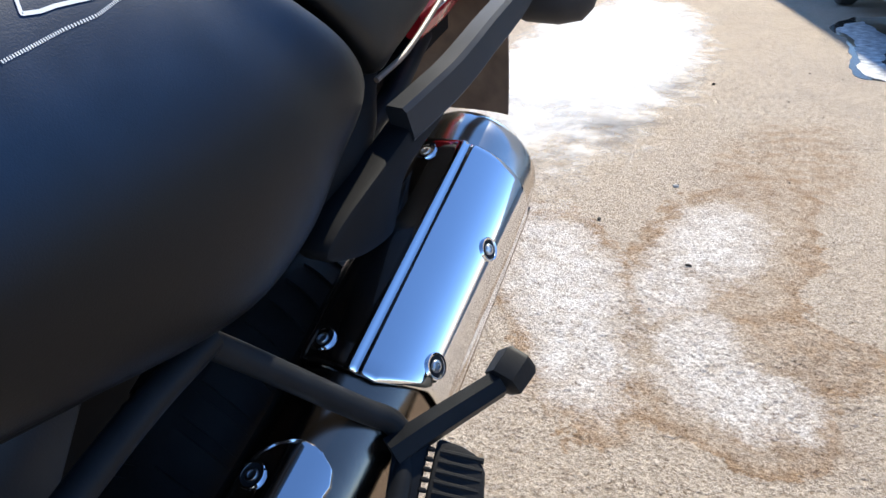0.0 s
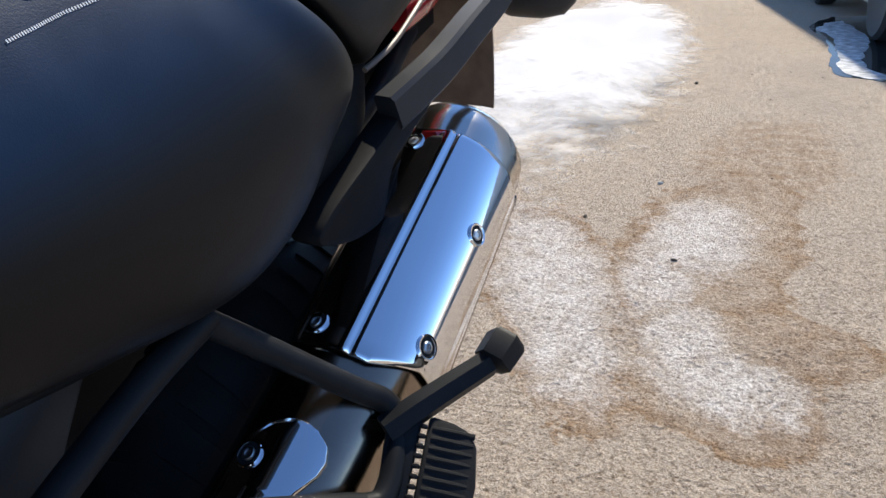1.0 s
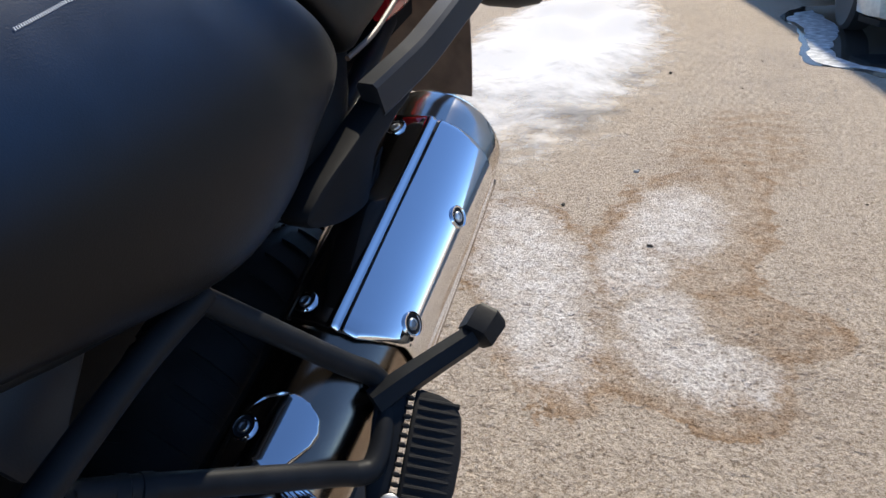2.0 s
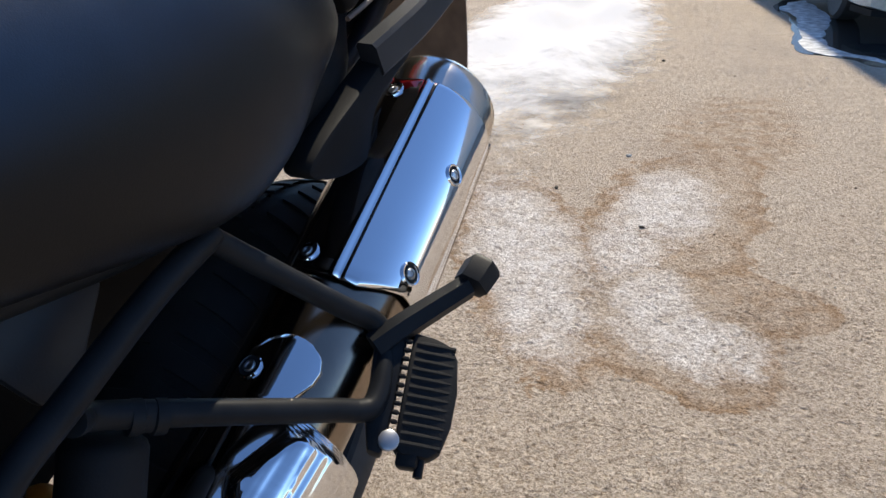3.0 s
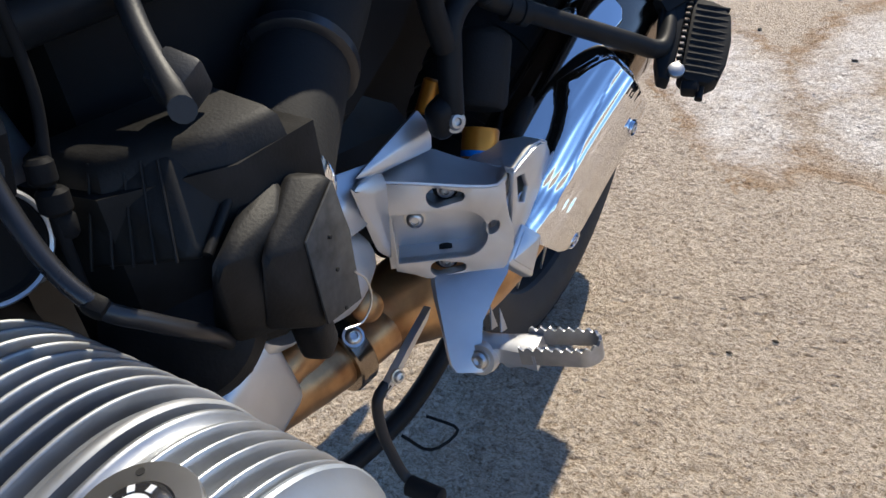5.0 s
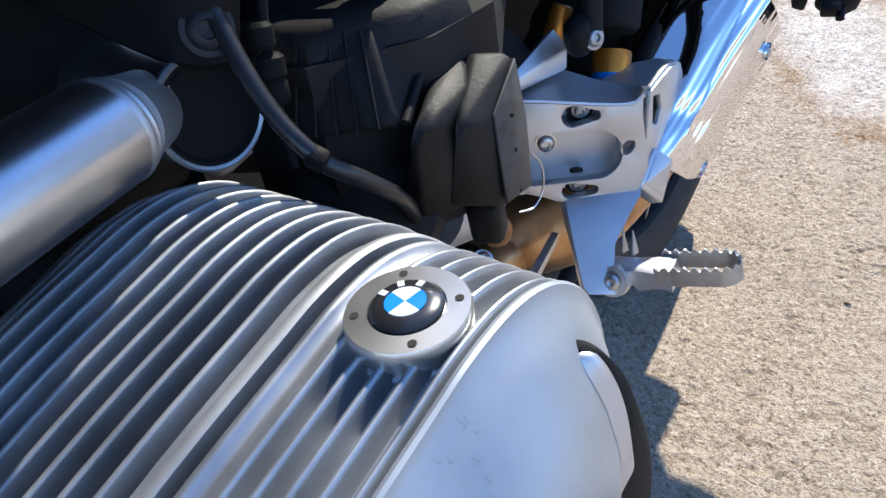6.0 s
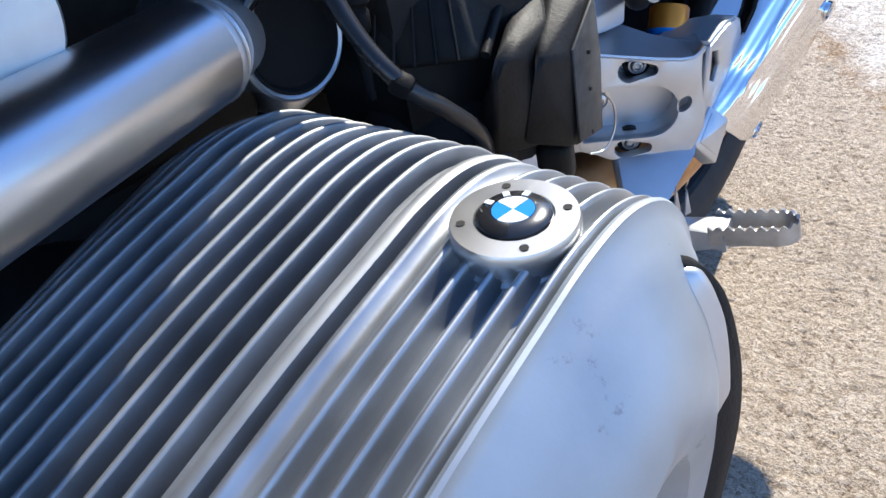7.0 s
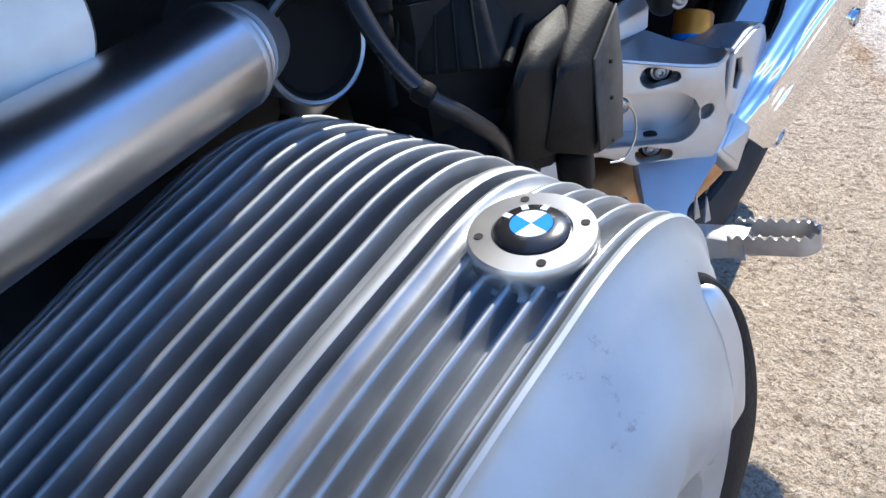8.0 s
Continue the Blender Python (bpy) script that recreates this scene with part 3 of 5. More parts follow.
def cup(parent, at, way, r=0.0085):
    """A dished washer with its screw."""
    w = Vector(way).normalized()
    cupped = part("washer", hoop([(r * 1.5, -0.003), (r * 1.5, 0.0006), (r * 1.42, 0.0013), (r * 1.22, 0.0009), (r * 1.12, -0.001), (r * 1.12, -0.003)], at, w, 28), CHROME, parent)
    # black disc paints the shade round the sunken screw
    part("recess_shade", turned([(r * 1.15, -0.003), (r * 1.15, -0.0004), (r * 0.5, -0.0004), (r * 0.1, -0.0004)], at, w, 24), SOOT_SHADE, cupped)
    prof = [(r * 0.72, -0.001), (r * 0.72, 0.0006), (r * 0.62, 0.0016), (r * 0.4, 0.0019), (r * 0.36, 0.0005), (r * 0.05, 0.0004)]
    part("screw", turned(prof, at, w, 20), BOLT, cupped)
    return cupped


for s, deg, r in [(0.4245, 101, 0.0775), (0.347, 24.5, 0.0792), (0.1925, 101, 0.0775), (0.2125, 27, 0.0792)]:
    a = radians(deg)
    n = V(math.cos(a), 0, 0) + MV * math.sin(a)
    cup(heat_shield, mring(r, a, s), n, 0.0078)

# pipe under the seat, bending down to the collector
PIPE = glide([(0.2225, -0.10, 0.605), (0.22, -0.15, 0.58), (0.213, -0.205, 0.548), (0.2, -0.262, 0.507), (0.184, -0.315, 0.458), (0.164, -0.36, 0.418), (0.135, -0.40, 0.388), (0.09, -0.46, 0.372), (0.07, -0.54, 0.37)], 12)


def pipe_ring(k, r, a0, a1, n=32):
    k, rest = int(k), k - int(k)
    t = (PIPE[min(k + 1, len(PIPE) - 1)] - PIPE[max(k - 1, 0)]).normalized()
    right = V(0, 0, 1).cross(-t).normalized()
    right = right if right.x > 0 else -right
    up = right.cross(t).normalized()
    up = up if up.z > 0 else -up
    out = []
    for i in range(n + 1):
        a = radians(a0 + (a1 - a0) * i / n)
        d = right * math.cos(a) + up * math.sin(a)
        out.append((PIPE[k] + (PIPE[min(k + 1, len(PIPE) - 1)] - PIPE[k]) * rest + d * r, d))
    return out


exhaust = part("exhaust_pipe", loft([[p for p, _ in pipe_ring(k, 0.061, 0, 360 * 39 / 40, 39)] for k in range(0, 52, 2)]), STEEL, bike, "steel exhaust pipe tinted brown by heat")
part("pipe_bend", loft([[p for p, _ in pipe_ring(k, 0.0605 - 0.02 * min(1, max(0, (k - 70) / 16)), 0, 360 * 39 / 40, 39)] for k in range(50, len(PIPE), 2)]), GOLD, exhaust, "golden heat-stained bend")


def course(x, stops):
    """Straight steps between stops."""
    for (a, va), (b, vb) in zip(stops, stops[1:]):
        if x <= b:
            return va + (vb - va) * min(1, max(0, (x - a) / (b - a)))
    return stops[-1][1]


rows = []
for k in [10 + q / 3 for q in range(130)]:
    # rounded tongue at the top, a neck, then the broad pressed cover round the outside
    lo = course(k, [(10, 72), (10.7, 60), (12, 50), (14, 46), (16, 47), (19, 54), (20.3, 55), (20.7, 33), (21.5, 14), (22.4, -8), (23.4, -26), (26, -31), (46, -34), (50, -32), (52, -14), (53, 8)])
    hi = course(k, [(10, 74), (10.7, 86), (12, 96), (14, 103), (17, 107), (22, 104), (32, 102), (37, 101), (42, 88), (48, 84), (53, 70)])
    step = course(k, [(20, 24), (21, 33), (23, 45), (27, 54), (30, 60), (32, 56), (34, 50), (37, 45), (41, 42), (44, 40), (51, 33), (53, 30)])
    rise = 0.0165 * min(1, max(0, (k - 20.2) / 3.2))
    crest = course(k, [(20, 20), (22, 32), (26, 33), (30, 30), (36, 26), (42, 20), (53, 14)])
    sheet = []
    for i, (p, d) in enumerate(pipe_ring(k, 0.0682, lo, hi, 150)):
        a = lo + (hi - lo) * i / 150
        up = 1 / (1 + math.exp((a - step) / 1.5))
        valley = 0.003 * math.exp(-((k - 43.5 - a * 0.05) / 2.2) ** 2) / (1 + math.exp(-(a - 8) / 5))
        lip = 0.0016 * math.exp(-((a - hi + 3) / 2.0) ** 2) - 0.004 * max(0, (a - hi + 2) / 2) ** 2
        turn_in = -0.004 * max(0, (lo + 3 - a) / 3) ** 2
        # two flat faces that meet at the crest
        mid, half = ((crest + step) / 2, (step - crest) / 2 + 4) if a > crest else ((crest - 33) / 2, (crest + 33) / 2)
        flat = 0.08 * (0.5 if a > crest else 0.05) * max(0, 1 - math.cos(radians(half)) / math.cos(radians(min(half, abs(a - mid))))) * min(1, max(0, (k - 21) / 4))
        wave = 0.0017 * noise.noise(V(a * 0.12, k * 0.035, 3)) + 0.0006 * noise.noise(V(a * 0.3, k * 0.06, 7))
        sheet.append((p + d * ((rise - valley - flat + wave) * up + lip + turn_in), d))
    rows.append(sheet)
lower_shield = part("lower_shield", shell(rows, 0.0018), CHROME, bike, "polished chrome lower heat shield")


def onto(ob, at, way):
    """The point of ob's surface that lies over at, and the way out of it there."""
    bm = bmesh.new()
    bm.from_mesh(ob.data)
    tree = BVHTree.FromBMesh(bm)
    bm.free()
    w = Vector(way).normalized()
    hit, nor, _, _ = tree.ray_cast(Vector(at) + w * 0.05, -w)
    return (hit, nor if nor.dot(w) > 0 else -nor) if hit else (Vector(at), w)


at, way = pipe_ring(17, 0.0692, 95, 96, 1)[0]
cup(lower_shield, at, way, 0.0075)
for at, way, r in [((0.2815, -0.2285, 0.5195), (0.92, -0.25, 0.1), 0.0066), ((0.2505, -0.3165, 0.4272), (0.92, -0.3, 0.0), 0.0066)]:
    at, way = onto(lower_shield, at, way)
    cup(lower_shield, at + way * 0.0006, way, r)
part("collector", tube([(0.13, -0.40, 0.385), (0.105, -0.45, 0.372), (0.1, -0.53, 0.375), (0.085, -0.62, 0.385), (0.07, -0.72, 0.4), (0.05, -0.98, 0.42)], [0.046, 0.034, 0.03, 0.032, 0.034, 0.034], 24), GOLD, bike, "brown heat-stained collector pipe")
part("header_pipe", tube([(0.09, -0.55, 0.40), (0.1, -0.6, 0.42), (0.11, -0.68, 0.40), (0.12, -0.8, 0.38), (0.1, -1.05, 0.36)], 0.022, 20), GOLD, bike)
clamp = part("pipe_clamp", turned([(0.037, -0.012), (0.039, -0.01), (0.039, 0.01), (0.037, 0.012)], (0.1, -0.525, 0.375), (0.1, 1, 0.03)), STEEL, bike)
bolt(clamp, (0.125, -0.53, 0.41), (0.6, -0.3, 0.7), 0.008)
part("drop_boss", turned([(0.016, -0.02), (0.016, 0.008), (0.012, 0.012), (0.004, 0.013)], (0.125, -0.505, 0.43), (0.8, -0.5, 0.3)), GOLD, bike)

# ---- subframe and pillion footrest ----
part("subframe_tube", tube([(0.199, -0.43, 0.605), (0.197, -0.422, 0.65), (0.196, -0.41, 0.682), (0.197, -0.36, 0.702), (0.2, -0.28, 0.733), (0.203, -0.215, 0.75)], 0.0105), PAINT, bike, "black subframe strut")
part("subframe_brace", tube([(0.195, -0.424, 0.66), (0.193, -0.436, 0.7), (0.19, -0.447, 0.76), (0.18, -0.455, 0.82)], 0.0105), PAINT, bike, "black subframe strut")
part("subframe_lug", rbox((0.024, 0.034, 0.036), pose(0.192, -0.434, 0.604, 10, 0, 0), 0.011, 3), PAINT, bike)
bolt(bike, (0.204, -0.435, 0.601), (0.9, -0.4, 0.2), 0.0075, STEELB)
part("subframe_rail", tube([(0.17, -0.75, 0.77), (0.17, -0.45, 0.78), (0.18, -0.22, 0.76), (0.17, 0.05, 0.8), (0.12, 0.3, 0.86)], 0.013), PAINT, bike)
hanger = part("pillion_peg_hanger", tube([(0.202, -0.218, 0.747), (0.214, -0.195, 0.722), (0.26, -0.139, 0.655), (0.279, -0.121, 0.634), (0.29, -0.124, 0.618), (0.3, -0.15, 0.603), (0.303, -0.176, 0.591), (0.296, -0.19, 0.592), (0.28, -0.21, 0.604), (0.197, -0.33, 0.672), (0.197, -0.36, 0.69)], 0.0098, 18, 6), PAINT, bike, "black bent tube loop carrying the pillion footrest")
part("clamp_collar", turned([(0.0125, -0.012), (0.0125, -0.004), (0.0108, -0.003), (0.0108, 0.003), (0.0125, 0.004), (0.0125, 0.012)], (0.206, -0.315, 0.661), (0.088, 0.124, -0.068), 18), PAINT, hanger)

# rubber block with ribs
PA, PB = V(0.314, -0.113, 0.618), V(0.324, -0.19, 0.565)
pd = (PB - PA).normalized()
pw = V(0.93, 0.2, -0.22)
pw = (pw - pd * pw.dot(pd)).normalized()
pn = pd.cross(pw)
if pn.z < 0:
    pn = -pn
pillion = part("pillion_peg", plate([(-0.002, 0), (0.0, 0.02), (0.005, 0.034), (0.016, 0.041), (0.045, 0.045), (0.075, 0.044), (0.095, 0.039), (0.103, 0.03), (0.103, 0.008), (0.098, 0.0)], PA - pn * 0.014, pd, pw, 0.024 if pd.cross(pw).z > 0 else -0.024, 0.004), RUBBER, bike, "ribbed black rubber pillion footrest")
part("side_plate", plate([(-0.007, -0.013), (0.0, -0.033), (0.03, -0.031), (0.081, -0.026), (0.104, -0.02), (0.106, -0.008), (0.06, -0.005), (0.0, -0.005)], PA - pn * 0.012, pd, pw, 0.02 if pd.cross(pw).dot(pn) > 0 else -0.02, 0.003), PAINT, hanger)
for i in range(12):
    c = PA + pd * (0.008 + 0.0078 * i)
    part("rib", tube([c + pw * 0.004 + pn * 0.0085, c + pw * 0.02 + pn * 0.009, c + pw * 0.038 + pn * 0.008], 0.0024, 8, 3), RUBBER, pillion)
    part("tooth", rbox((0.0035, 0.006, 0.005), Matrix.LocRotScale(c - pw * 0.003 + pn * 0.009, pd.to_track_quat("X", "Z"), None), 0.001, 1), RUBBER, pillion)
part("rivet", turned([(0.0085, -0.003), (0.0085, 0.0008), (0.0075, 0.0016), (0.001, 0.0018)], PB + pn * 0.011 - pw * 0.004, pn, 24), STEELB, pillion)
part("hinge", rbox((0.024, 0.018, 0.016), Matrix.LocRotScale(PB + pd * 0.006 + pw * 0.014, pd.to_track_quat("X", "Z"), None), 0.003), PAINT, pillion)
part("hinge_pin", turned([(0.004, -0.012), (0.004, 0.012), (0.001, 0.013)], PB + pd * 0.011 + pw * 0.024, pd), PAINT, pillion)
# folding lever
lever = part("peg_lever", tube([(0.286, -0.136, 0.617), (0.308, -0.108, 0.629), (0.345, -0.056, 0.644)], [0.0135, 0.0125, 0.0115], 6), PAINT, bike, "black angled lever with a hexagonal head")
part("lever_head", turned([(0.011, -0.016), (0.0175, -0.013), (0.0185, 0.009), (0.0155, 0.014), (0.004, 0.016)], (0.351, -0.043, 0.65), (0.25, 0.85, 0.45), 6), PAINT, lever)

# ---- rider's footrest bracket ----
BP, BA = V(0.16, -0.485, 0.0), V(0.824, 0.567, 0).normalized()
BN = V(BA.y, -BA.x, 0)


def bp(u, z, out=0.0):
    return BP + BA * u + V(0, 0, z) + BN * out


def holed(outline, holes, to, depth, bevel=0.0012):
    """A plate with openings; to(u, v, w) lays it into the world."""
    bm = bmesh.new()
    edges = []
    for loop in [outline, *holes]:
        vs = [bm.verts.new(to(u, v, 0)) for u, v in loop]
        edges += [bm.edges.new((a, b)) for a, b in zip(vs, vs[1:] + vs[:1])]
    bmesh.ops.triangle_fill(bm, use_beauty=True, use_dissolve=False, edges=edges)
    g = bmesh.ops.extrude_face_region(bm, geom=bm.faces[:])
    vec = to(0, 0, depth) - to(0, 0, 0)
    bmesh.ops.translate(bm, verts=[v for v in g["geom"] if isinstance(v, bmesh.types.BMVert)], vec=vec)
    bmesh.ops.recalc_face_normals(bm, faces=bm.faces[:])
    if bevel:
        bmesh.ops.bevel(bm, geom=[e for e in bm.edges if len(e.link_faces) == 2 and e.calc_face_angle(0) > 0.9], offset=bevel, segments=2, profile=0.5, affect="EDGES", clamp_overlap=True)
    return bm


def slot(u0, v0, u1, v1, r0, r1, n=8):
    """A rounded slot from one end to the other."""
    d = math.atan2(v1 - v0, u1 - u0)
    out = [(u0 + r0 * math.cos(d + math.pi / 2 + math.pi * i / n), v0 + r0 * math.sin(d + math.pi / 2 + math.pi * i / n)) for i in range(n + 1)]
    return out + [(u1 + r1 * math.cos(d - math.pi / 2 + math.pi * i / n), v1 + r1 * math.sin(d - math.pi / 2 + math.pi * i / n)) for i in range(n + 1)]


FACE = [(-0.004, 0.5605), (0.0245, 0.5555), (0.052, 0.55), (0.076, 0.5455), (0.09, 0.5435), (0.098, 0.546), (0.102, 0.552), (0.102, 0.53), (0.104, 0.51), (0.107, 0.498), (0.106, 0.48), (0.0985, 0.4615), (0.09, 0.45), (0.023, 0.456), (0.012, 0.462), (-0.004, 0.468)]
pocket = [(0.0605 + 0.0235 * math.cos(radians(a)), 0.4995 + 0.0245 * math.sin(radians(a))) for a in range(-90, 91, 12)]
pocket = [(-0.001, 0.4755)] + pocket + [(-0.001, 0.5275)]
HOLES = [pocket, slot(0.042, 0.54, 0.061, 0.5385, 0.0105, 0.005), slot(0.036, 0.4655, 0.056, 0.4645, 0.009, 0.005), [(0.0885 + 0.0062 * math.cos(t) + 0.002 * math.sin(t), 0.5035 + 0.0075 * math.sin(t)) for t in [2 * math.pi * q / 14 for q in range(14)]]]
bracket = part("footrest_bracket", holed(FACE, HOLES, lambda u, v, w: bp(u, v, w - 0.009), 0.011), ALLOY, bike, "silver cast alloy footrest bracket")
# walls of the pockets and the web behind them
part("recess_wall", shell([[(bp(u, v, w), V(0, 0, 1) if v > 0.5 else V(0, 0, -1)) for u, v in pocket] for w in (-0.001, -0.012, -0.022, -0.032)], -0.003), ALLOY, bracket, smooth=60)
part("web", plate([(-0.012, 0.45), (0.1, 0.455), (0.1, 0.545), (-0.012, 0.556)], bp(0, 0, -0.03), BA, (0, 0, 1), -0.004, 0), ALLOY, bracket)
for u, v in ((0.05, 0.5395), (0.0435, 0.465)):
    bolt(bracket, bp(u, v, -0.012), BN, 0.0058, STEELB)
    # black disc colours in the shade of the pocket round the bolt
    part("pocket_shade", turned([(0.012, -0.012), (0.012, -0.004), (0.0085, -0.003), (0.002, -0.003)], bp(u, v, -0.012), BN, 20), PAINT, bracket)
bolt(bracket, bp(0.018, 0.503, -0.03), BN, 0.008)
# top flange that runs inward behind the face, dished in the middle
rows = []
for u, zf, zb, dep in [(-0.004, 0.5605, 0.571, 0.03), (0.02, 0.5565, 0.572, 0.045), (0.045, 0.5515, 0.564, 0.046), (0.065, 0.5475, 0.555, 0.043), (0.085, 0.5445, 0.55, 0.036), (0.095, 0.545, 0.551, 0.034), (0.104, 0.552, 0.553, 0.036)]:
    rows.append([bp(u, zf - 0.004, 0.0), bp(u, zf + 0.0003, 0.0032), bp(u, zf + 0.0022, 0.0025), bp(u, zf * 0.55 + zb * 0.45 - 0.001, -dep * 0.5), bp(u, zb, -dep), bp(u, zb - 0.005, -dep), bp(u, (zf + zb) / 2 - 0.007, -dep * 0.5)])
part("flange", loft(rows), ALLOY, bracket, smooth=22)
# rear lobe, turned to face outward, with its five-sided opening
LOBE = [(-0.412, 0.548), (-0.398, 0.5505), (-0.372, 0.5535), (-0.355, 0.552), (-0.341, 0.545), (-0.333, 0.534), (-0.331, 0.522), (-0.337, 0.508), (-0.352, 0.49), (-0.376, 0.478), (-0.402, 0.466), (-0.412, 0.48)]
part("rear_lobe", holed(LOBE, [[(-0.405, 0.54), (-0.39, 0.536), (-0.379, 0.518), (-0.386, 0.504), (-0.4, 0.512)]], lambda u, v, w: V(0.236 + w + 0.1 * (v - 0.51), u, v), 0.006, 0.0018), ALLOY, bracket)
rows = []
for y, z, dep in [(-0.41, 0.5495, 0.05), (-0.392, 0.552, 0.046), (-0.372, 0.5545, 0.034), (-0.352, 0.552, 0.02), (-0.34, 0.5455, 0.012)]:
    rows.append([V(0.2435, y, z - 0.004), V(0.2445, y, z), V(0.2435, y, z + 0.0018), V(0.2435 - dep * 0.5, y + 0.003, z + 0.001), V(0.2435 - dep, y + 0.005, z), V(0.2435 - dep, y + 0.005, z - 0.005)])
part("lobe_flange", loft(rows), ALLOY, bracket, smooth=25)
part("rear_web", plate([(0.0, 0.0), (0.03, 0.01), (0.036, -0.03), (0.004, -0.05)], (0.214, -0.415, 0.535), (0, 1, 0), (0, 0, 1), 0.003, 0), ALLOY, bracket)
# front end: a wall that comes forward to a tip, and the struts above and ahead
part("front_wall", hull([(0.158, -0.53, 0.575), (0.158, -0.486, 0.572), (0.163, -0.488, 0.558), (0.162, -0.508, 0.56), (0.156, -0.524, 0.566), (0.152, -0.505, 0.498), (0.156, -0.49, 0.482), (0.148, -0.486, 0.482), (0.145, -0.49, 0.57), (0.15, -0.52, 0.57)], 0.002), ALLOY, bracket)
part("upper_arm", hull([(0.166, -0.434, 0.607), (0.176, -0.43, 0.59), (0.178, -0.436, 0.572), (0.152, -0.518, 0.577), (0.154, -0.5, 0.569), (0.145, -0.5, 0.574), (0.158, -0.43, 0.603), (0.165, -0.44, 0.568)], 0.0015), ALLOY, bracket)
part("front_arm", hull([(0.148, -0.482, 0.578), (0.158, -0.5, 0.532), (0.128, -0.56, 0.586), (0.15, -0.6, 0.53), (0.1, -0.55, 0.56), (0.11, -0.58, 0.53), (0.12, -0.48, 0.55)], 0.003), ALLOY, bracket)
# square lug at the back
LG, LH, LI, LJ = V(0.2405, -0.392, 0.4835), V(0.2545, -0.3785, 0.4655), V(0.2515, -0.3975, 0.427), V(0.2405, -0.4265, 0.459)
ln = (LH - LG).cross(LJ - LG).normalized()
ln = ln if ln.x > 0 else -ln
part("lug", hull([q + ln * d for q in (LG, LH, LI, LJ) for d in (0.0, -0.018)], 0.002), ALLOY, bracket)
lc = (LG + LH + LI + LJ) / 4
part("lug_face", hull([lc + (q - lc) * 0.74 + ln * d for q in (LG, LH, LI, LJ) for d in (0.0016, -0.004)], 0.0012), ALLOY, bracket)
# leg that slopes outward and down to the footrest
rows = []
for (a, b), t in zip([((0.181, -0.4695, 0.4565), (0.243, -0.4275, 0.462)), ((0.1855, -0.4765, 0.454), (0.246, -0.4365, 0.457)), ((0.194, -0.487, 0.446), (0.243, -0.453, 0.446)), ((0.206, -0.4985, 0.4255), (0.2385, -0.476, 0.426)), ((0.216, -0.509, 0.408), (0.243, -0.4895, 0.409)), ((0.2225, -0.5155, 0.398), (0.253, -0.499, 0.393)), ((0.229, -0.5165, 0.392), (0.25, -0.503, 0.389))], (0.01, 0.014, 0.015, 0.016, 0.018, 0.018, 0.012)):
    a, b = V(*a), V(*b)
    n = V(0.426, -0.64, 0.64)
    rows.append([a - n * t, a - n * 0.003, a.lerp(b, 0.06) + n * 0.001, a.lerp(b, 0.35) + n * 0.0005, a.lerp(b, 0.7) - n * 0.001, b - n * 0.003, b - n * t])
part("leg", loft(rows), ALLOY, bracket, smooth=25)
PV = V(0.2425, -0.476, 0.399)
pivot = part("peg_clevis", join(turned([(0.003, -0.01), (0.0145, -0.009), (0.0155, 0), (0.0145, 0.009), (0.003, 0.01)], PV - V(0, 0.012, 0.006), (0.1, -0.9, 0.35), 24), rbox((0.03, 0.02, 0.03), Matrix.Translation(PV + V(-0.014, 0.004, -0.01)), 0.006)), ALLOY, bracket)
bolt(pivot, PV - V(-0.001, 0.021, 0.002), (0.1, -0.9, 0.35), 0.0075)
for k, dx in enumerate((-0.004, 0.006)):
    part("fin", plate([(0, 0), (0.008, 0), (0.001, 0.028)], PV + V(dx, 0.012, 0.008), (0.3, 0.9, 0), (0, 0, 1), 0.0016, 0), ALLOY, bracket)
# peg: arm and toothed cage
PT = V(0.345, -0.459, 0.417)
px_ = (PT - PV).normalized()
py_ = V(0, 1, 0)
py_ = (py_ - px_ * py_.dot(px_)).normalized()
pz_ = px_.cross(py_)


def peg_at(a, b, c):
    return PV + px_ * a + py_ * b + pz_ * c


footpeg = part("footpeg", loft([[peg_at(a, b0 * w, h + c0) for b0, c0 in ((-1, -0.009), (1, -0.009), (1.0, 0.007), (0.6, 0.0095), (-0.6, 0.0095), (-1, 0.007))] for a, w, h in [(-0.004, 0.012, -0.002), (0.02, 0.012, -0.003), (0.038, 0.015, -0.004), (0.05, 0.017, -0.006)]]), ALLOY, bike, "silver footrest with a toothed steel cage")
part("underside", plate([(0.0, -0.004), (0.045, -0.004), (0.1, -0.003), (0.098, -0.007), (0.05, -0.014), (0.01, -0.02)], peg_at(0.004, 0.006, -0.004), px_, pz_, 0.011, 0.002), ALLOY, footpeg)
path = []
for i in range(41):
    path.append((0.036 + 0.055 * i / 40, -0.0165, 0.0, -1.0))
for i in range(1, 24):
    a = -math.pi / 2 + math.pi * i / 24
    path.append((0.091 + 0.0165 * math.cos(a), 0.0165 * math.sin(a), math.cos(a), math.sin(a)))
for i in range(41):
    path.append((0.091 - 0.055 * i / 40, 0.0165, 0.0, 1.0))
rows, run = [], 0.0
for k, (a, b, na, nb) in enumerate(path):
    if k:
        run += math.hypot(a - path[k - 1][0], b - path[k - 1][1])
    top = 0.0085 + 0.0019 * math.cos(2 * math.pi * run / 0.0088)
    n = (px_ * na + py_ * nb).normalized()
    rows.append([(peg_at(a, b, z), n) for z in (-0.0085, 0.0, top)])
part("toothed_rail", shell(rows, 0.0026), STEELB, footpeg, "toothed steel cage rail")
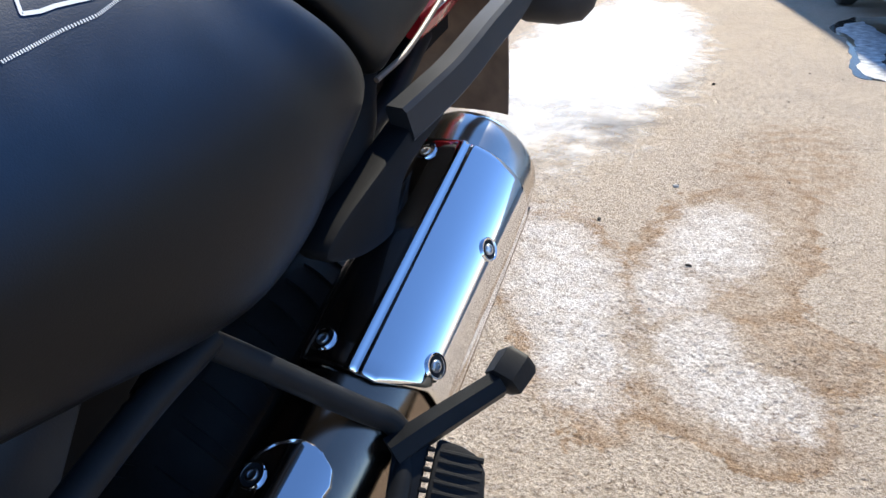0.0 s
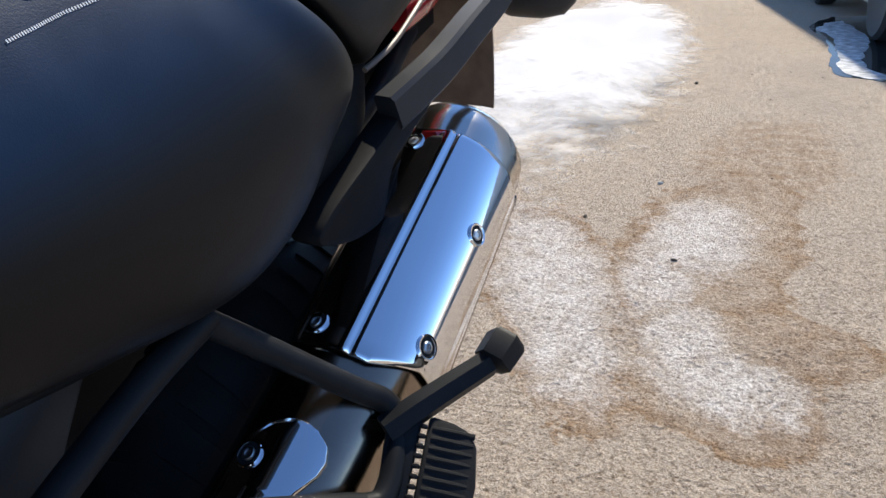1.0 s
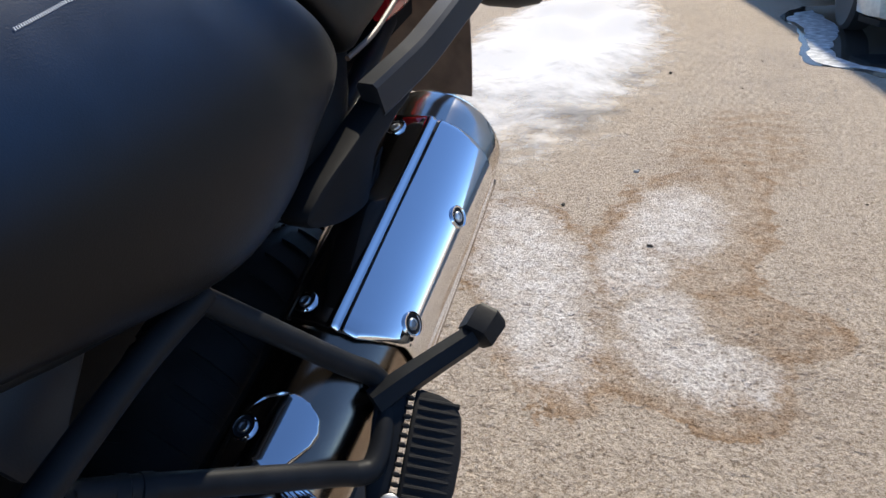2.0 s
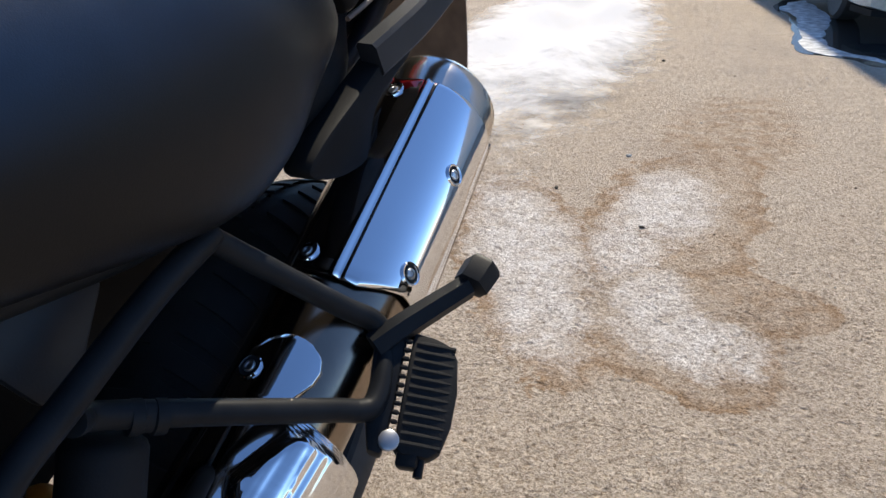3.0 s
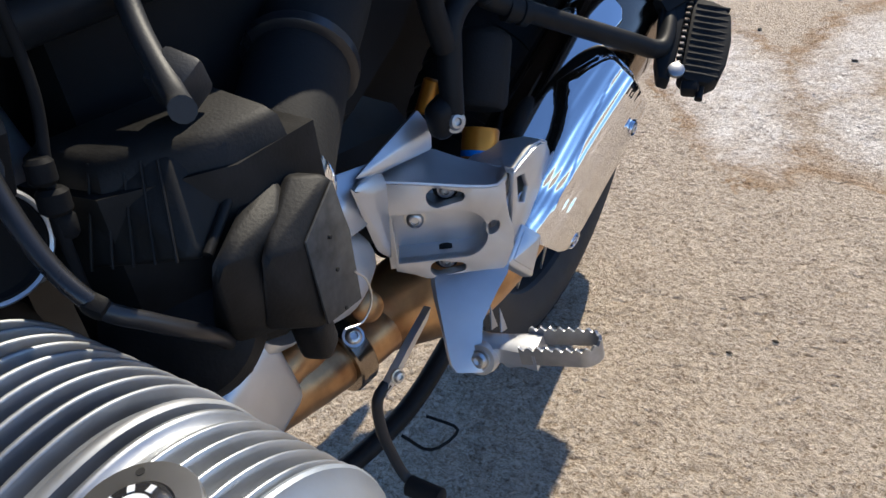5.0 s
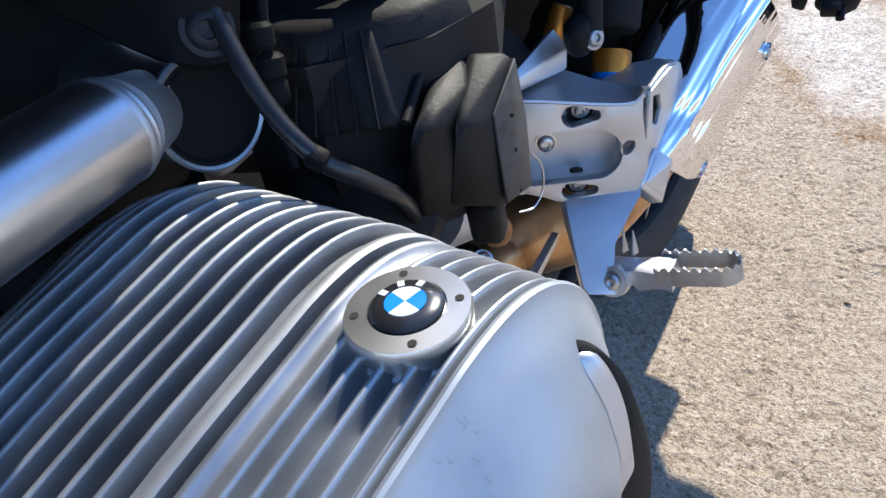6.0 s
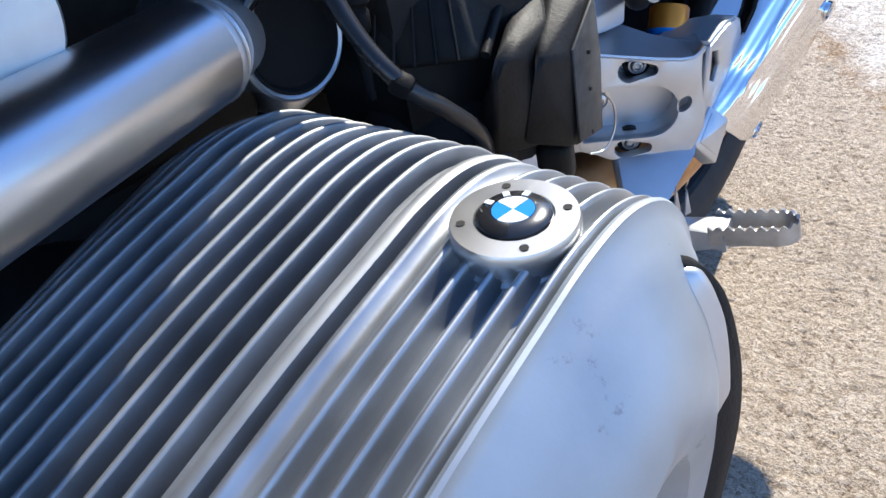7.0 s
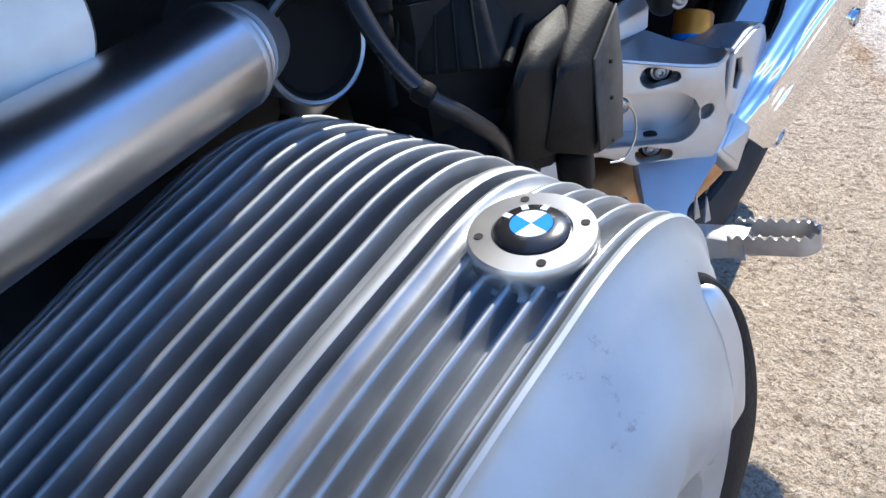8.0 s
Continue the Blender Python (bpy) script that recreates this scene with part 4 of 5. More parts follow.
part("peg_core", plate([(0.03, -0.008), (0.09, -0.006), (0.09, 0.006), (0.03, 0.008)], peg_at(0, 0, -0.0085), px_, py_, 0.003, 0.001), ALLOY, footpeg)

# ---- shock absorber ----
SA, SB = V(0.178, -0.346, 0.6), V(0.19, -0.4, 0.505)
sd = (SB - SA).normalized()
shock = part("shock_absorber", turned([(0.02, -0.05), (0.027, -0.045), (0.029, -0.04), (0.029, 0.018), (0.027, 0.022), (0.025, 0.024)], SA, sd), RUBBER, bike, "shock absorber with an orange adjuster")
part("adjuster", turned([(0.0165, 0.0), (0.018, 0.002), (0.018, 0.027), (0.0168, 0.03)], SA + sd * 0.042 + V(0.006, 0, 0), sd), ORANGE, shock, "orange anodised adjuster")
part("decal", turned([(0.0183, 0.0), (0.0183, 0.006)], SA + sd * 0.064 + V(0.006, 0, 0), sd), BLUE, shock, "blue band")
part("shock_rod", turned([(0.016, 0), (0.016, 0.045)], SA + sd * 0.07 + V(0.006, 0, 0), sd), PAINT, shock)
part("reservoir", turned([(0.008, -0.018), (0.011, -0.016), (0.011, 0.016), (0.008, 0.018)], (0.122, -0.35, 0.582), (0.2, 0.5, 1.0)), ORANGE, bike, "orange anodised reservoir")
part("reservoir_hose", tube([(0.12, -0.37, 0.56), (0.13, -0.38, 0.53), (0.12, -0.36, 0.5)], 0.007), RUBBER, bike)

# ---- seat and tail ----
def seat_body(rows, lean=0.0):
    rings = []
    for y, zl, zt, w in rows:
        h = zt - zl
        half = [(w * 0.55, zl - 0.004), (w * 0.86, zl), (w * 0.985, zl + 0.05 * h), (w * 1.02, zl + 0.24 * h), (w * 0.99, zl + 0.42 * h), (w * 0.905, zl + 0.6 * h), (w * 0.75, zl + 0.78 * h), (w * 0.5, zl + 0.93 * h), (w * 0.2, zt)]
        pts = glide([(x, y, z) for x, z in half], 4)
        if lean == 1.0:
            # the end slopes forward towards the top
            pts = [V(p.x, p.y - max(0, p.y + 0.55) / 0.6 * 1.35 * 0.02 * math.log(1 + math.exp((p.z - 0.865) / 0.02)), p.z) for p in pts]
        elif lean:
            pts = [V(p.x, p.y - 1.35 * lean * max(0, p.z - zl), p.z) for p in pts]
        ring_ = pts + [V(-p.x, p.y, p.z) for p in reversed(pts)]
        rings.append(ring_)
    return loft(rings)


def smooth_rows(rows, n=6):
    a = glide([V(r[0], r[1], r[2]) for r in rows], n)
    b = glide([V(r[0], r[3], 0) for r in rows], n)
    return [(p.x, p.y, p.z, q.y) for p, q in zip(a, b)]


SEATROWS = [(-0.86, 0.86, 0.95, 0.1), (-0.74, 0.83, 0.965, 0.15), (-0.6, 0.812, 0.985, 0.19), (-0.48, 0.798, 1.01, 0.212), (-0.36, 0.777, 1.03, 0.222), (-0.21, 0.753, 1.045, 0.226), (-0.12, 0.768, 1.05, 0.222), (-0.05, 0.806, 1.045, 0.212), (0.01, 0.845, 1.03, 0.208), (0.04, 0.868, 1.0, 0.195), (0.05, 0.88, 0.98, 0.17)]
seat = part("seat", seat_body(smooth_rows(SEATROWS), 1.0), SEAT, bike, "smooth black vinyl seat, blue sky sheen coloured in on top, with white stitched lettering")
part("pillion_seat", seat_body(smooth_rows([(0.035, 0.885, 1.0, 0.16), (0.055, 0.862, 1.03, 0.195), (0.1, 0.878, 1.05, 0.198), (0.2, 0.907, 1.06, 0.185), (0.35, 0.94, 1.07, 0.15), (0.5, 0.97, 1.06, 0.1)]), 0.9), SEATB, bike, "black vinyl pillion seat")
part("seat_piping", tube([(0.193, 0.045, 0.861), (0.196, 0.1, 0.876), (0.186, 0.19, 0.903), (0.16, 0.33, 0.936)], 0.0028, 8), BROWN, bike)


bm = bmesh.new()
bm.from_mesh(seat.data)
seat_tree = BVHTree.FromBMesh(bm)
bm.free()


def stitch(pts, width, name, dashes=0):
    """A raised white strip that lies on the seat's side; pts in y, z."""
    line = [V(0, y, z) for y, z in pts]
    rows, out = [], bmesh.new()
    dense = []
    for a, b in zip(line, line[1:]):
        for i in range(24):
            dense.append(a.lerp(b, i / 24))
    dense.append(line[-1])
    last = None
    for k, p in enumerate(dense):
        d = (dense[min(k + 1, len(dense) - 1)] - dense[max(k - 1, 0)]).normalized()
        s = V(0, -d.z, d.y) * width / 2
        pair = []
        for q in (p - s, p + s):
            hit, nor, _, _ = seat_tree.ray_cast(V(0.6, q.y, q.z), V(-1, 0, 0))
            pair.append(out.verts.new((hit or V(0.2, q.y, q.z)) + V(0.0004, 0, 0.0003)))
        if last and not (dashes and k % dashes == 0):
            out.faces.new((last[0], last[1], pair[1], pair[0]))
        last = pair
    return part(name, out, WHITE, seat, "white stitched line")


stitch([(-0.301, 0.939), (-0.282, 0.943), (-0.264, 0.947), (-0.24, 0.951), (-0.224, 0.956), (-0.2, 0.962)], 0.0015, "stitching", 2)
stitch([(-0.275, 0.966), (-0.2785, 0.956), (-0.269, 0.956), (-0.259, 0.9575), (-0.235, 0.959)], 0.0018, "lettering")
# grab rail beside the seat
def bar(pts, w, h, n=7):
    line = glide(pts, n)
    rings = []
    for q, (a, b) in zip(line, frames(line)):
        rings.append([q + a * (w * cx) + b * (h * cz) for cx, cz in ((-0.5, -0.38), (-0.36, -0.5), (0.36, -0.5), (0.5, -0.38), (0.5, 0.38), (0.36, 0.5), (-0.36, 0.5), (-0.5, 0.38))])
    return loft(rings)


rail = part("grab_rail", bar([(0.212, 0.05, 0.822), (0.222, 0.085, 0.836), (0.231, 0.13, 0.852), (0.236, 0.2, 0.876), (0.23, 0.34, 0.908), (0.2, 0.48, 0.94), (0.12, 0.56, 0.955)], 0.026, 0.036), GREYP, bike, "matt grey-black moulded grab rail")
part("rail_foot", plate([(y, z) for _, y, z in glide([(0, 0.15, 0.848), (0, 0.138, 0.826), (0, 0.112, 0.809), (0, 0.07, 0.794), (0, 0.036, 0.776), (0, 0.022, 0.752), (0, 0.01, 0.732), (0, -0.025, 0.73), (0, -0.06, 0.736), (0, -0.095, 0.752), (0, -0.07, 0.772), (0, -0.01, 0.795), (0, 0.04, 0.814), (0, 0.09, 0.835), (0, 0.135, 0.852), (0, 0.15, 0.848)], 3)[:-1]], (0.221, 0, 0), (0.04, 1, 0), (0, 0, 1), -0.03, 0.005), PLASTIC, rail)
part("tail_unit", seat_body(smooth_rows([(-0.2, 0.765, 0.86, 0.17), (-0.05, 0.77, 0.88, 0.19), (0.04, 0.79, 0.885, 0.185), (0.12, 0.83, 0.9, 0.15), (0.2, 0.86, 0.92, 0.12), (0.4, 0.9, 0.96, 0.09), (0.5, 0.93, 0.97, 0.07)])), PLASTIC, bike, "black tail unit under the seat")
tail_light = part("tail_light", bar([(0.17, 0.17, 0.893), (0.168, 0.24, 0.906), (0.15, 0.34, 0.925), (0.1, 0.42, 0.935)], 0.02, 0.034), RED, bike, "red tail light lens")
part("chrome_strip", tube([(0.181, 0.2, 0.9), (0.178, 0.26, 0.913), (0.165, 0.33, 0.925)], 0.0012, 8), BOLT, tail_light)
rows = []
for k in range(9):
    z = 0.90 - 0.17 * k / 8
    y = 0.43 + 0.035 * math.sin(k / 8 * 1.4)
    w = 0.085 - 0.006 * (k / 8)
    rows.append([(V(0.105 + w * math.sin(radians(a)) / math.sin(radians(60)) , y - 0.03 * (1 - math.cos(radians(a))), z), V(0, 1, 0)) for a in range(-60, 61, 8)])
part("rear_mudguard", shell(rows, 0.004), BROWN, bike, "dusty brown-black rear mudguard flap")
signal = part("turn_signal", loft([[V(x, 0.415 + ry * math.cos(2 * math.pi * j / 24), 0.905 + rz * math.sin(2 * math.pi * j / 24)) for j in range(24)] for x, ry, rz in [(0.185, 0.012, 0.014), (0.2, 0.028, 0.034), (0.22, 0.036, 0.042), (0.26, 0.036, 0.044), (0.29, 0.03, 0.038), (0.303, 0.018, 0.024), (0.308, 0.006, 0.008)]]), GREYP, bike, "oval grey turn signal")
part("stalk", tube([(0.1, 0.42, 0.905), (0.19, 0.415, 0.905)], 0.011, 14), PLASTIC, signal)
# dark panels inside the frame
part("side_cover", plate([(0, 0), (0.055, 0.035), (0.09, 0.03), (0.1, -0.005), (0.05, -0.07), (0.03, -0.06)], (0.13, -0.37, 0.735), (0.2, 1, 0), (-0.3, 0, 1), -0.012, 0.004), GREYP, bike, "grey plastic side cover")
part("airbox", loft([[V(x, y, z) for x, z in ((0.12, zb), (0.15, zb + 0.03), (0.15, zt - 0.03), (0.12, zt), (-0.12, zt), (-0.15, zt - 0.03), (-0.15, zb + 0.03), (-0.12, zb))] for y, zb, zt in [(-0.72, 0.62, 0.8), (-0.68, 0.6, 0.82), (-0.5, 0.6, 0.8), (-0.42, 0.64, 0.78), (-0.38, 0.68, 0.77)]]), PLASTIC, bike, "black airbox")
part("inner_fender", loft([[V(x, y, z) for x, z in ((-0.06, zb), (-0.045, zb + 0.02), (-0.045, zt), (-0.13, zt), (-0.13, zb + 0.02), (-0.1, zb))] for y, zb, zt in [(-0.36, 0.42, 0.76), (-0.34, 0.5, 0.77), (-0.28, 0.62, 0.78), (-0.15, 0.7, 0.79), (0.0, 0.725, 0.8), (0.12, 0.71, 0.82), (0.24, 0.71, 0.86), (0.36, 0.74, 0.89)]]), PLASTIC, bike, "black inner mudguard")
# added filler that hides the bright ground behind and keeps the gap dark
part("dark_side_filler", loft([[V(x, y, z) for x, z in ((-0.15, zb), (-0.135, zb + 0.01), (-0.125, zt - 0.02), (-0.13, zt), (-0.15, zt), (-0.16, zb + 0.03))] for y, zb, zt in [(-0.82, 0.36, 0.8), (-0.78, 0.3, 0.83), (-0.5, 0.3, 0.83), (-0.2, 0.34, 0.83), (0.02, 0.42, 0.82), (0.1, 0.48, 0.8), (0.2, 0.56, 0.76), (0.27, 0.6, 0.72)]]), PLASTIC, bike, "black filler panel added beyond the wheel to keep the gap dark")
part("fender_top", loft([[V(x, y, z) for x, z in ((0.1, zt - 0.05), (0.13, zt - 0.03), (0.13, zt), (-0.13, zt), (-0.13, zt - 0.03), (-0.1, zt - 0.05))] for y, zt in [(-0.34, 0.76), (-0.28, 0.78), (-0.15, 0.79), (0.0, 0.8), (0.12, 0.82), (0.24, 0.86), (0.36, 0.89)]]), PLASTIC, bike, "black underside of the tail")

# ---- engine ----
# cooling fins: outline in y, z
FINLINE = [(-0.79, 0.465), (-0.78, 0.555), (-0.782, 0.612), (-0.791, 0.641), (-0.805, 0.6585), (-0.821, 0.6688), (-0.84, 0.6738), (-0.862, 0.673), (-0.885, 0.668), (-0.93, 0.657), (-0.99, 0.6385), (-1.04, 0.622), (-1.08, 0.601), (-1.1, 0.565), (-1.1, 0.475), (-1.06, 0.405), (-0.95, 0.38), (-0.85, 0.395)]
FC = V(0, -0.94, 0.525)


def fin(x, thick, grow=0.0, tip=0.0012):
    line = glide([(0, y, z) for y, z in FINLINE] + [(0, *FINLINE[0])], 4)[:-1]
    rings = []
    for dx, g in [(-thick * 1.1, -0.036), (-thick * 0.75, -0.008)] + [(-tip * math.cos(math.pi * k / 6), -tip + tip * math.sin(math.pi * k / 6)) for k in range(7)] + [(thick * 0.75, -0.008), (thick * 1.1, -0.036)]:
        rings.append([V(x + dx, p.y, p.z) + (p - FC).normalized() * (g + grow) for p in line])
    return loft(rings)


def head_line(g=0.0):
    line = glide([(0, y, z) for y, z in FINLINE] + [(0, *FINLINE[0])], 4)[:-1]
    return [p + (p - FC).normalized() * g for p in line]


# core coloured near black, as the shade deep between the fins
cylinder = part("cylinder", tube([(-0.05, -0.94, 0.53), (0.33, -0.94, 0.53)], 0.096, 40), FIND, bike, "finned light-alloy cylinder, core coloured dark as the shade between its fins")
for i in range(12):
    part("cooling_fin", fin(0.3045 - 0.0122 * i, 0.0018, (-0.016, -0.009, -0.004)[11 - i] if i > 8 else 0.0, 0.0013), FIN, cylinder)
# stepped joint flange: a raised step, then the flat lip beside the dark joint
def collar(profile):
    """A band round the cylinder: pairs of x and inset."""
    return loft([[V(x, p.y, p.z) for p in head_line(g)] for x, g in profile])


part("flange_step", collar([(0.309, -0.03), (0.3095, -0.0075), (0.3105, -0.0052), (0.312, -0.0046), (0.3145, -0.0046), (0.315, -0.03)]), FIN, cylinder)
part("flange_lip", collar([(0.3152, -0.03), (0.3153, -0.0028), (0.3162, -0.0016), (0.318, -0.0012), (0.3202, -0.0013), (0.3212, -0.0022), (0.3215, -0.03)]), FIN, cylinder)
part("joint_gasket", collar([(0.3216, -0.05), (0.3217, -0.019), (0.3254, -0.019), (0.3255, -0.05)]), SOOT_SHADE, cylinder)
# cylinder head with shallow ribs
def rib_depth(f):
    q = abs(f - round(f))
    e = min(1, max(0, (q - 0.1) / 0.2))
    return 0.0085 * e * e * (3 - 2 * e) + 0.0008 * min(1, (q / 0.12) ** 2)


rows = []
for x, g in [(0.3256, -0.03), (0.3257, -0.006), (0.3262, -0.0034), (0.327, -0.0024), (0.3288, -0.0024), (0.3298, -0.0034), (0.3312, -0.0062), (0.3355, -0.0066), (0.3375, -0.004), (0.3389, -0.0028), (0.34, -0.0026)] + [(0.34 + 0.009 * f, -0.0026 - 0.0004 * f - rib_depth(f)) for f in [q / 20 for q in range(1, 91)]] + [(0.3822, -0.013), (0.3835, -0.02)]:
    rows.append([V(x, p.y, p.z) for p in head_line(g)])
head = part("cylinder_head", loft(rows), HEADM, bike, "ribbed alloy cylinder head with grime between the ribs", smooth=60)
# rocker cover: a rounded shell from the seam outwards, drawn in towards the back at its end
def cover_line(g, draw=0.0):
    return [p + (FC - p).normalized() * draw * (min(1, max(0, (0.672 - p.z) / 0.045)) + 1.3 * min(1, max(0, (0.615 - p.z) / 0.05))) * (1 if p.y > -0.94 else 0) for p in head_line(g)]


rows = []
for x, g, draw in [(0.3785, -0.014, 0), (0.379, -0.0058, 0), (0.3798, -0.0042, 0), (0.3812, -0.0038, 0), (0.3826, -0.0046, 0), (0.3832, -0.0068, 0), (0.385, -0.0102, 0), (0.39, -0.0155, 0), (0.395, -0.0218, 0.001), (0.4, -0.028, 0.004), (0.405, -0.033, 0.008), (0.409, -0.0385, 0.011), (0.412, -0.0445, 0.013), (0.4145, -0.051, 0.015), (0.412, -0.065, 0.015), (0.38, -0.105, 0)]:
    rows.append([V(x, p.y, p.z) for p in cover_line(g, draw)])
cover = part("rocker_cover", loft(rows), ENGINE, bike, "satin silver rocker cover scuffed at its end", smooth=30)
# guard round the end of the cover: a black bumper with a polished lip inside its upper rear corner
GUARD = glide([(0.372, -0.85, 0.625), (0.384, -0.836, 0.642), (0.396, -0.827, 0.65), (0.404, -0.8185, 0.637), (0.409, -0.8145, 0.617), (0.411, -0.809, 0.59), (0.412, -0.811, 0.566), (0.412, -0.822, 0.54), (0.412, -0.84, 0.505), (0.412, -0.87, 0.465), (0.41, -0.92, 0.438), (0.41, -0.98, 0.436), (0.41, -1.03, 0.47)], 6)


def inset(p, o, dx):
    return p + (FC - V(0, p.y, p.z)).normalized() * o + V(dx, 0, 0)


def band(p):
    """Width of the black bumper: thin at the top, wide below."""
    return 0.004 + 0.017 * min(1, max(0, (0.65 - p.z) / 0.055))


rows = [[(inset(p, o, dx), (p - V(p.x, FC.y, FC.z)).normalized()) for p in GUARD] for o, dx in [(0.012, -0.02), (0.004, -0.012), (0.0008, -0.006), (0.0, -0.0025), (0.0014, 0.0002), (0.0035, 0.0009)]]
rows.append([(inset(p, band(p), 0.0006), V(1, 0, 0)) for p in GUARD])
rows.append([(inset(p, 0.055, -0.006), V(1, 0, 0)) for p in GUARD])
guard = part("cover_guard", shell(rows, 0.003), RUBBER, bike, "black plastic rocker cover guard")
lip = [p for p in GUARD[10:] if p.z > 0.606]
rows = [[(inset(p, band(p) + o * min(1, i / 4), dx + 0.0008), V(1, 0, 0)) for i, p in enumerate(lip)] for o, dx in [(-0.002, 0.0), (0.0, 0.0016), (0.002, 0.0018), (0.006, 0.0012), (0.012, 0.0004), (0.018, 0.0)]]
part("polished_lip", shell(rows, 0.0015), ALLOY, guard, "bright polished metal lip of the guard")

# oil filler cap
CN = V(0.03, -0.05, 1.0).normalized()
CT = V(0.3545, -0.859, 0.6733)
oil_cap = part("oil_cap", turned([(0.0165, -0.017), (0.0185, -0.016), (0.0194, -0.0135), (0.0198, -0.0115), (0.0186, -0.0105), (0.0186, -0.009), (0.0198, -0.008), (0.0203, -0.004), (0.0203, -0.001), (0.0197, 0.0002), (0.0125, 0.0004), (0.012, -0.0006), (0.0118, -0.0006)], CT, CN, 56), CAPM, bike, "turned aluminium oil filler cap with four pin holes and a round badge")
part("cap_boss", turned([(0.0235, -0.035), (0.0232, -0.0185), (0.022, -0.0172), (0.012, -0.017)], CT, CN, 40), HEADM, oil_cap)
ca = (V(1, 0, 0) - CN * CN.x).normalized()
cb = CN.cross(ca)
for k, p in enumerate([(0.362, -0.850), (0.362, -0.871), (0.339, -0.869), (0.340, -0.847)]):
    d = (V(p[0], p[1], 0) - V(0.3508, -0.8592, 0)).normalized()
    c = CT + (ca * d.x + cb * d.y) * 0.0163 + CN * 0.0004
    # flat black disc in place of a hole, its darkness painted on
    part("pin_hole", turned([(0.0014, 0.0), (0.00145, 0.0002), (0.0002, 0.0002)], c, CN, 14), SOOT_SHADE, oil_cap)
badge = part("badge", turned([(0.0118, -0.001), (0.0118, 0.001), (0.0105, 0.0022), (0.0068, 0.0026), (0.0066, 0.0024)], CT, CN, 40), BADGE, oil_cap, "round badge with blue and white quarters")
for q in range(4):
    n = 8
    ang = radians(-12)
    pts = [(0, 0)] + [(0.0066 * math.cos(ang + math.pi / 2 * (q + i / n)), 0.0066 * math.sin(ang + math.pi / 2 * (q + i / n))) for i in range(n + 1)]
    part("quarter", plate(pts, CT + CN * 0.0022, ca, cb, 0.0006, 0), (BLUE, WHITE)[q % 2], badge)
for k in range(3):
    a = radians(95 + 42 * k)
    c = CT + (ca * math.cos(a) + cb * math.sin(a)) * 0.0088 + CN * 0.0026
    part("letter_bar", rbox((0.0022, 0.0026, 0.0003), Matrix.LocRotScale(c, Euler((0, 0, a + math.pi / 2)), None), 0), WHITE, badge)

# frame tubes
frame_tube = part("frame_tube", tube([(0.303, -1.1727, 0.7125), (0.2384, -0.96, 0.71), (0.2068, -0.856, 0.7089)], 0.0222, 40), BRUSHED, bike, "satin silver frame tube")
part("weld_collar", turned([(0.0222, -0.002), (0.0226, 0.0), (0.0224, 0.0014), (0.021, 0.0026), (0.0207, 0.004), (0.0212, 0.0052), (0.0205, 0.0066), (0.0175, 0.008), (0.012, 0.0095)], (0.2068, -0.856, 0.7089), (-0.3, 0.99, -0.011), 36), ALLOY, frame_tube)
part("weld_neck", tube([(0.206, -0.853, 0.709), (0.192, -0.836, 0.705), (0.172, -0.818, 0.699)], [0.0205, 0.0185, 0.018], 32), ALLOY, frame_tube)
cross = part("cross_tube", tube([(-0.2, -0.80, 0.69), (0.197, -0.805, 0.695)], 0.0265, 40), BRUSHED, bike, "silver cross tube of the frame")
part("tube_rim", hoop([(0.0245, -0.006), (0.0268, -0.006), (0.0278, -0.003), (0.0278, 0.0), (0.0265, 0.0012), (0.0248, 0.0)], (0.201, -0.805, 0.695), (1, -0.12, 0.05), 44), ALLOY, cross)
part("end_plug", turned([(0.0249, -0.002), (0.0249, 0.0005), (0.0235, 0.0005), (0.021, -0.003), (0.01, -0.004), (0.001, -0.0035)], (0.201, -0.805, 0.695), (1, -0.12, 0.05), 44), PLASTIC, cross, "black plastic end plug")

# white body panel and dark parts above
panel = part("white_panel", turned([(0.021, -0.016), (0.0335, -0.012), (0.0362, -0.004), (0.035, 0.002), (0.029, 0.005), (0.014, 0.007), (0.001, 0.0075)], (0.207, -0.937, 0.747), (0.9, -0.27, 0.16), 48), WHITEP, bike, "glossy white body panel with a rounded edge")
part("panel_rim", hoop([(0.0333, -0.014), (0.036, -0.011), (0.0362, -0.008), (0.0333, -0.011)], (0.207, -0.937, 0.747), (0.9, -0.27, 0.16), 48), RED, panel, "red pinstripe")
# added panel that gives the frame tube something dark to mirror
part("dark_reflection_panel", rbox((0.04, 0.56, 0.26), pose(0.075, -1.05, 0.755, 0, 0, -4), 0.012, 3), DUSTB, bike, "black panel added to darken the frame tube's reflection")
# tank made extra wide out of view, to keep sun off tube and fins
tank = part("tank", loft([[V(x, y, z) for x, z in ((w * 0.7, 0.808), (w * 0.96, 0.816), (w * 1.04, 0.86), (w, 0.93), (w * 0.85, 0.99), (w * 0.5, 1.02), (-w * 0.5, 1.02), (-w * 0.85, 0.99), (-w, 0.93), (-w * 1.04, 0.86), (-w * 0.96, 0.816), (-w * 0.7, 0.808))] for y, w in [(-1.4, 0.12), (-1.36, 0.18), (-1.3, 0.23), (-1.2, 0.31), (-1.08, 0.332), (-0.98, 0.345), (-0.9, 0.325), (-0.8, 0.272), (-0.74, 0.238), (-0.69, 0.205), (-0.66, 0.17)]]), PAINT, bike, "black fuel tank, widened out of view to shade the engine")
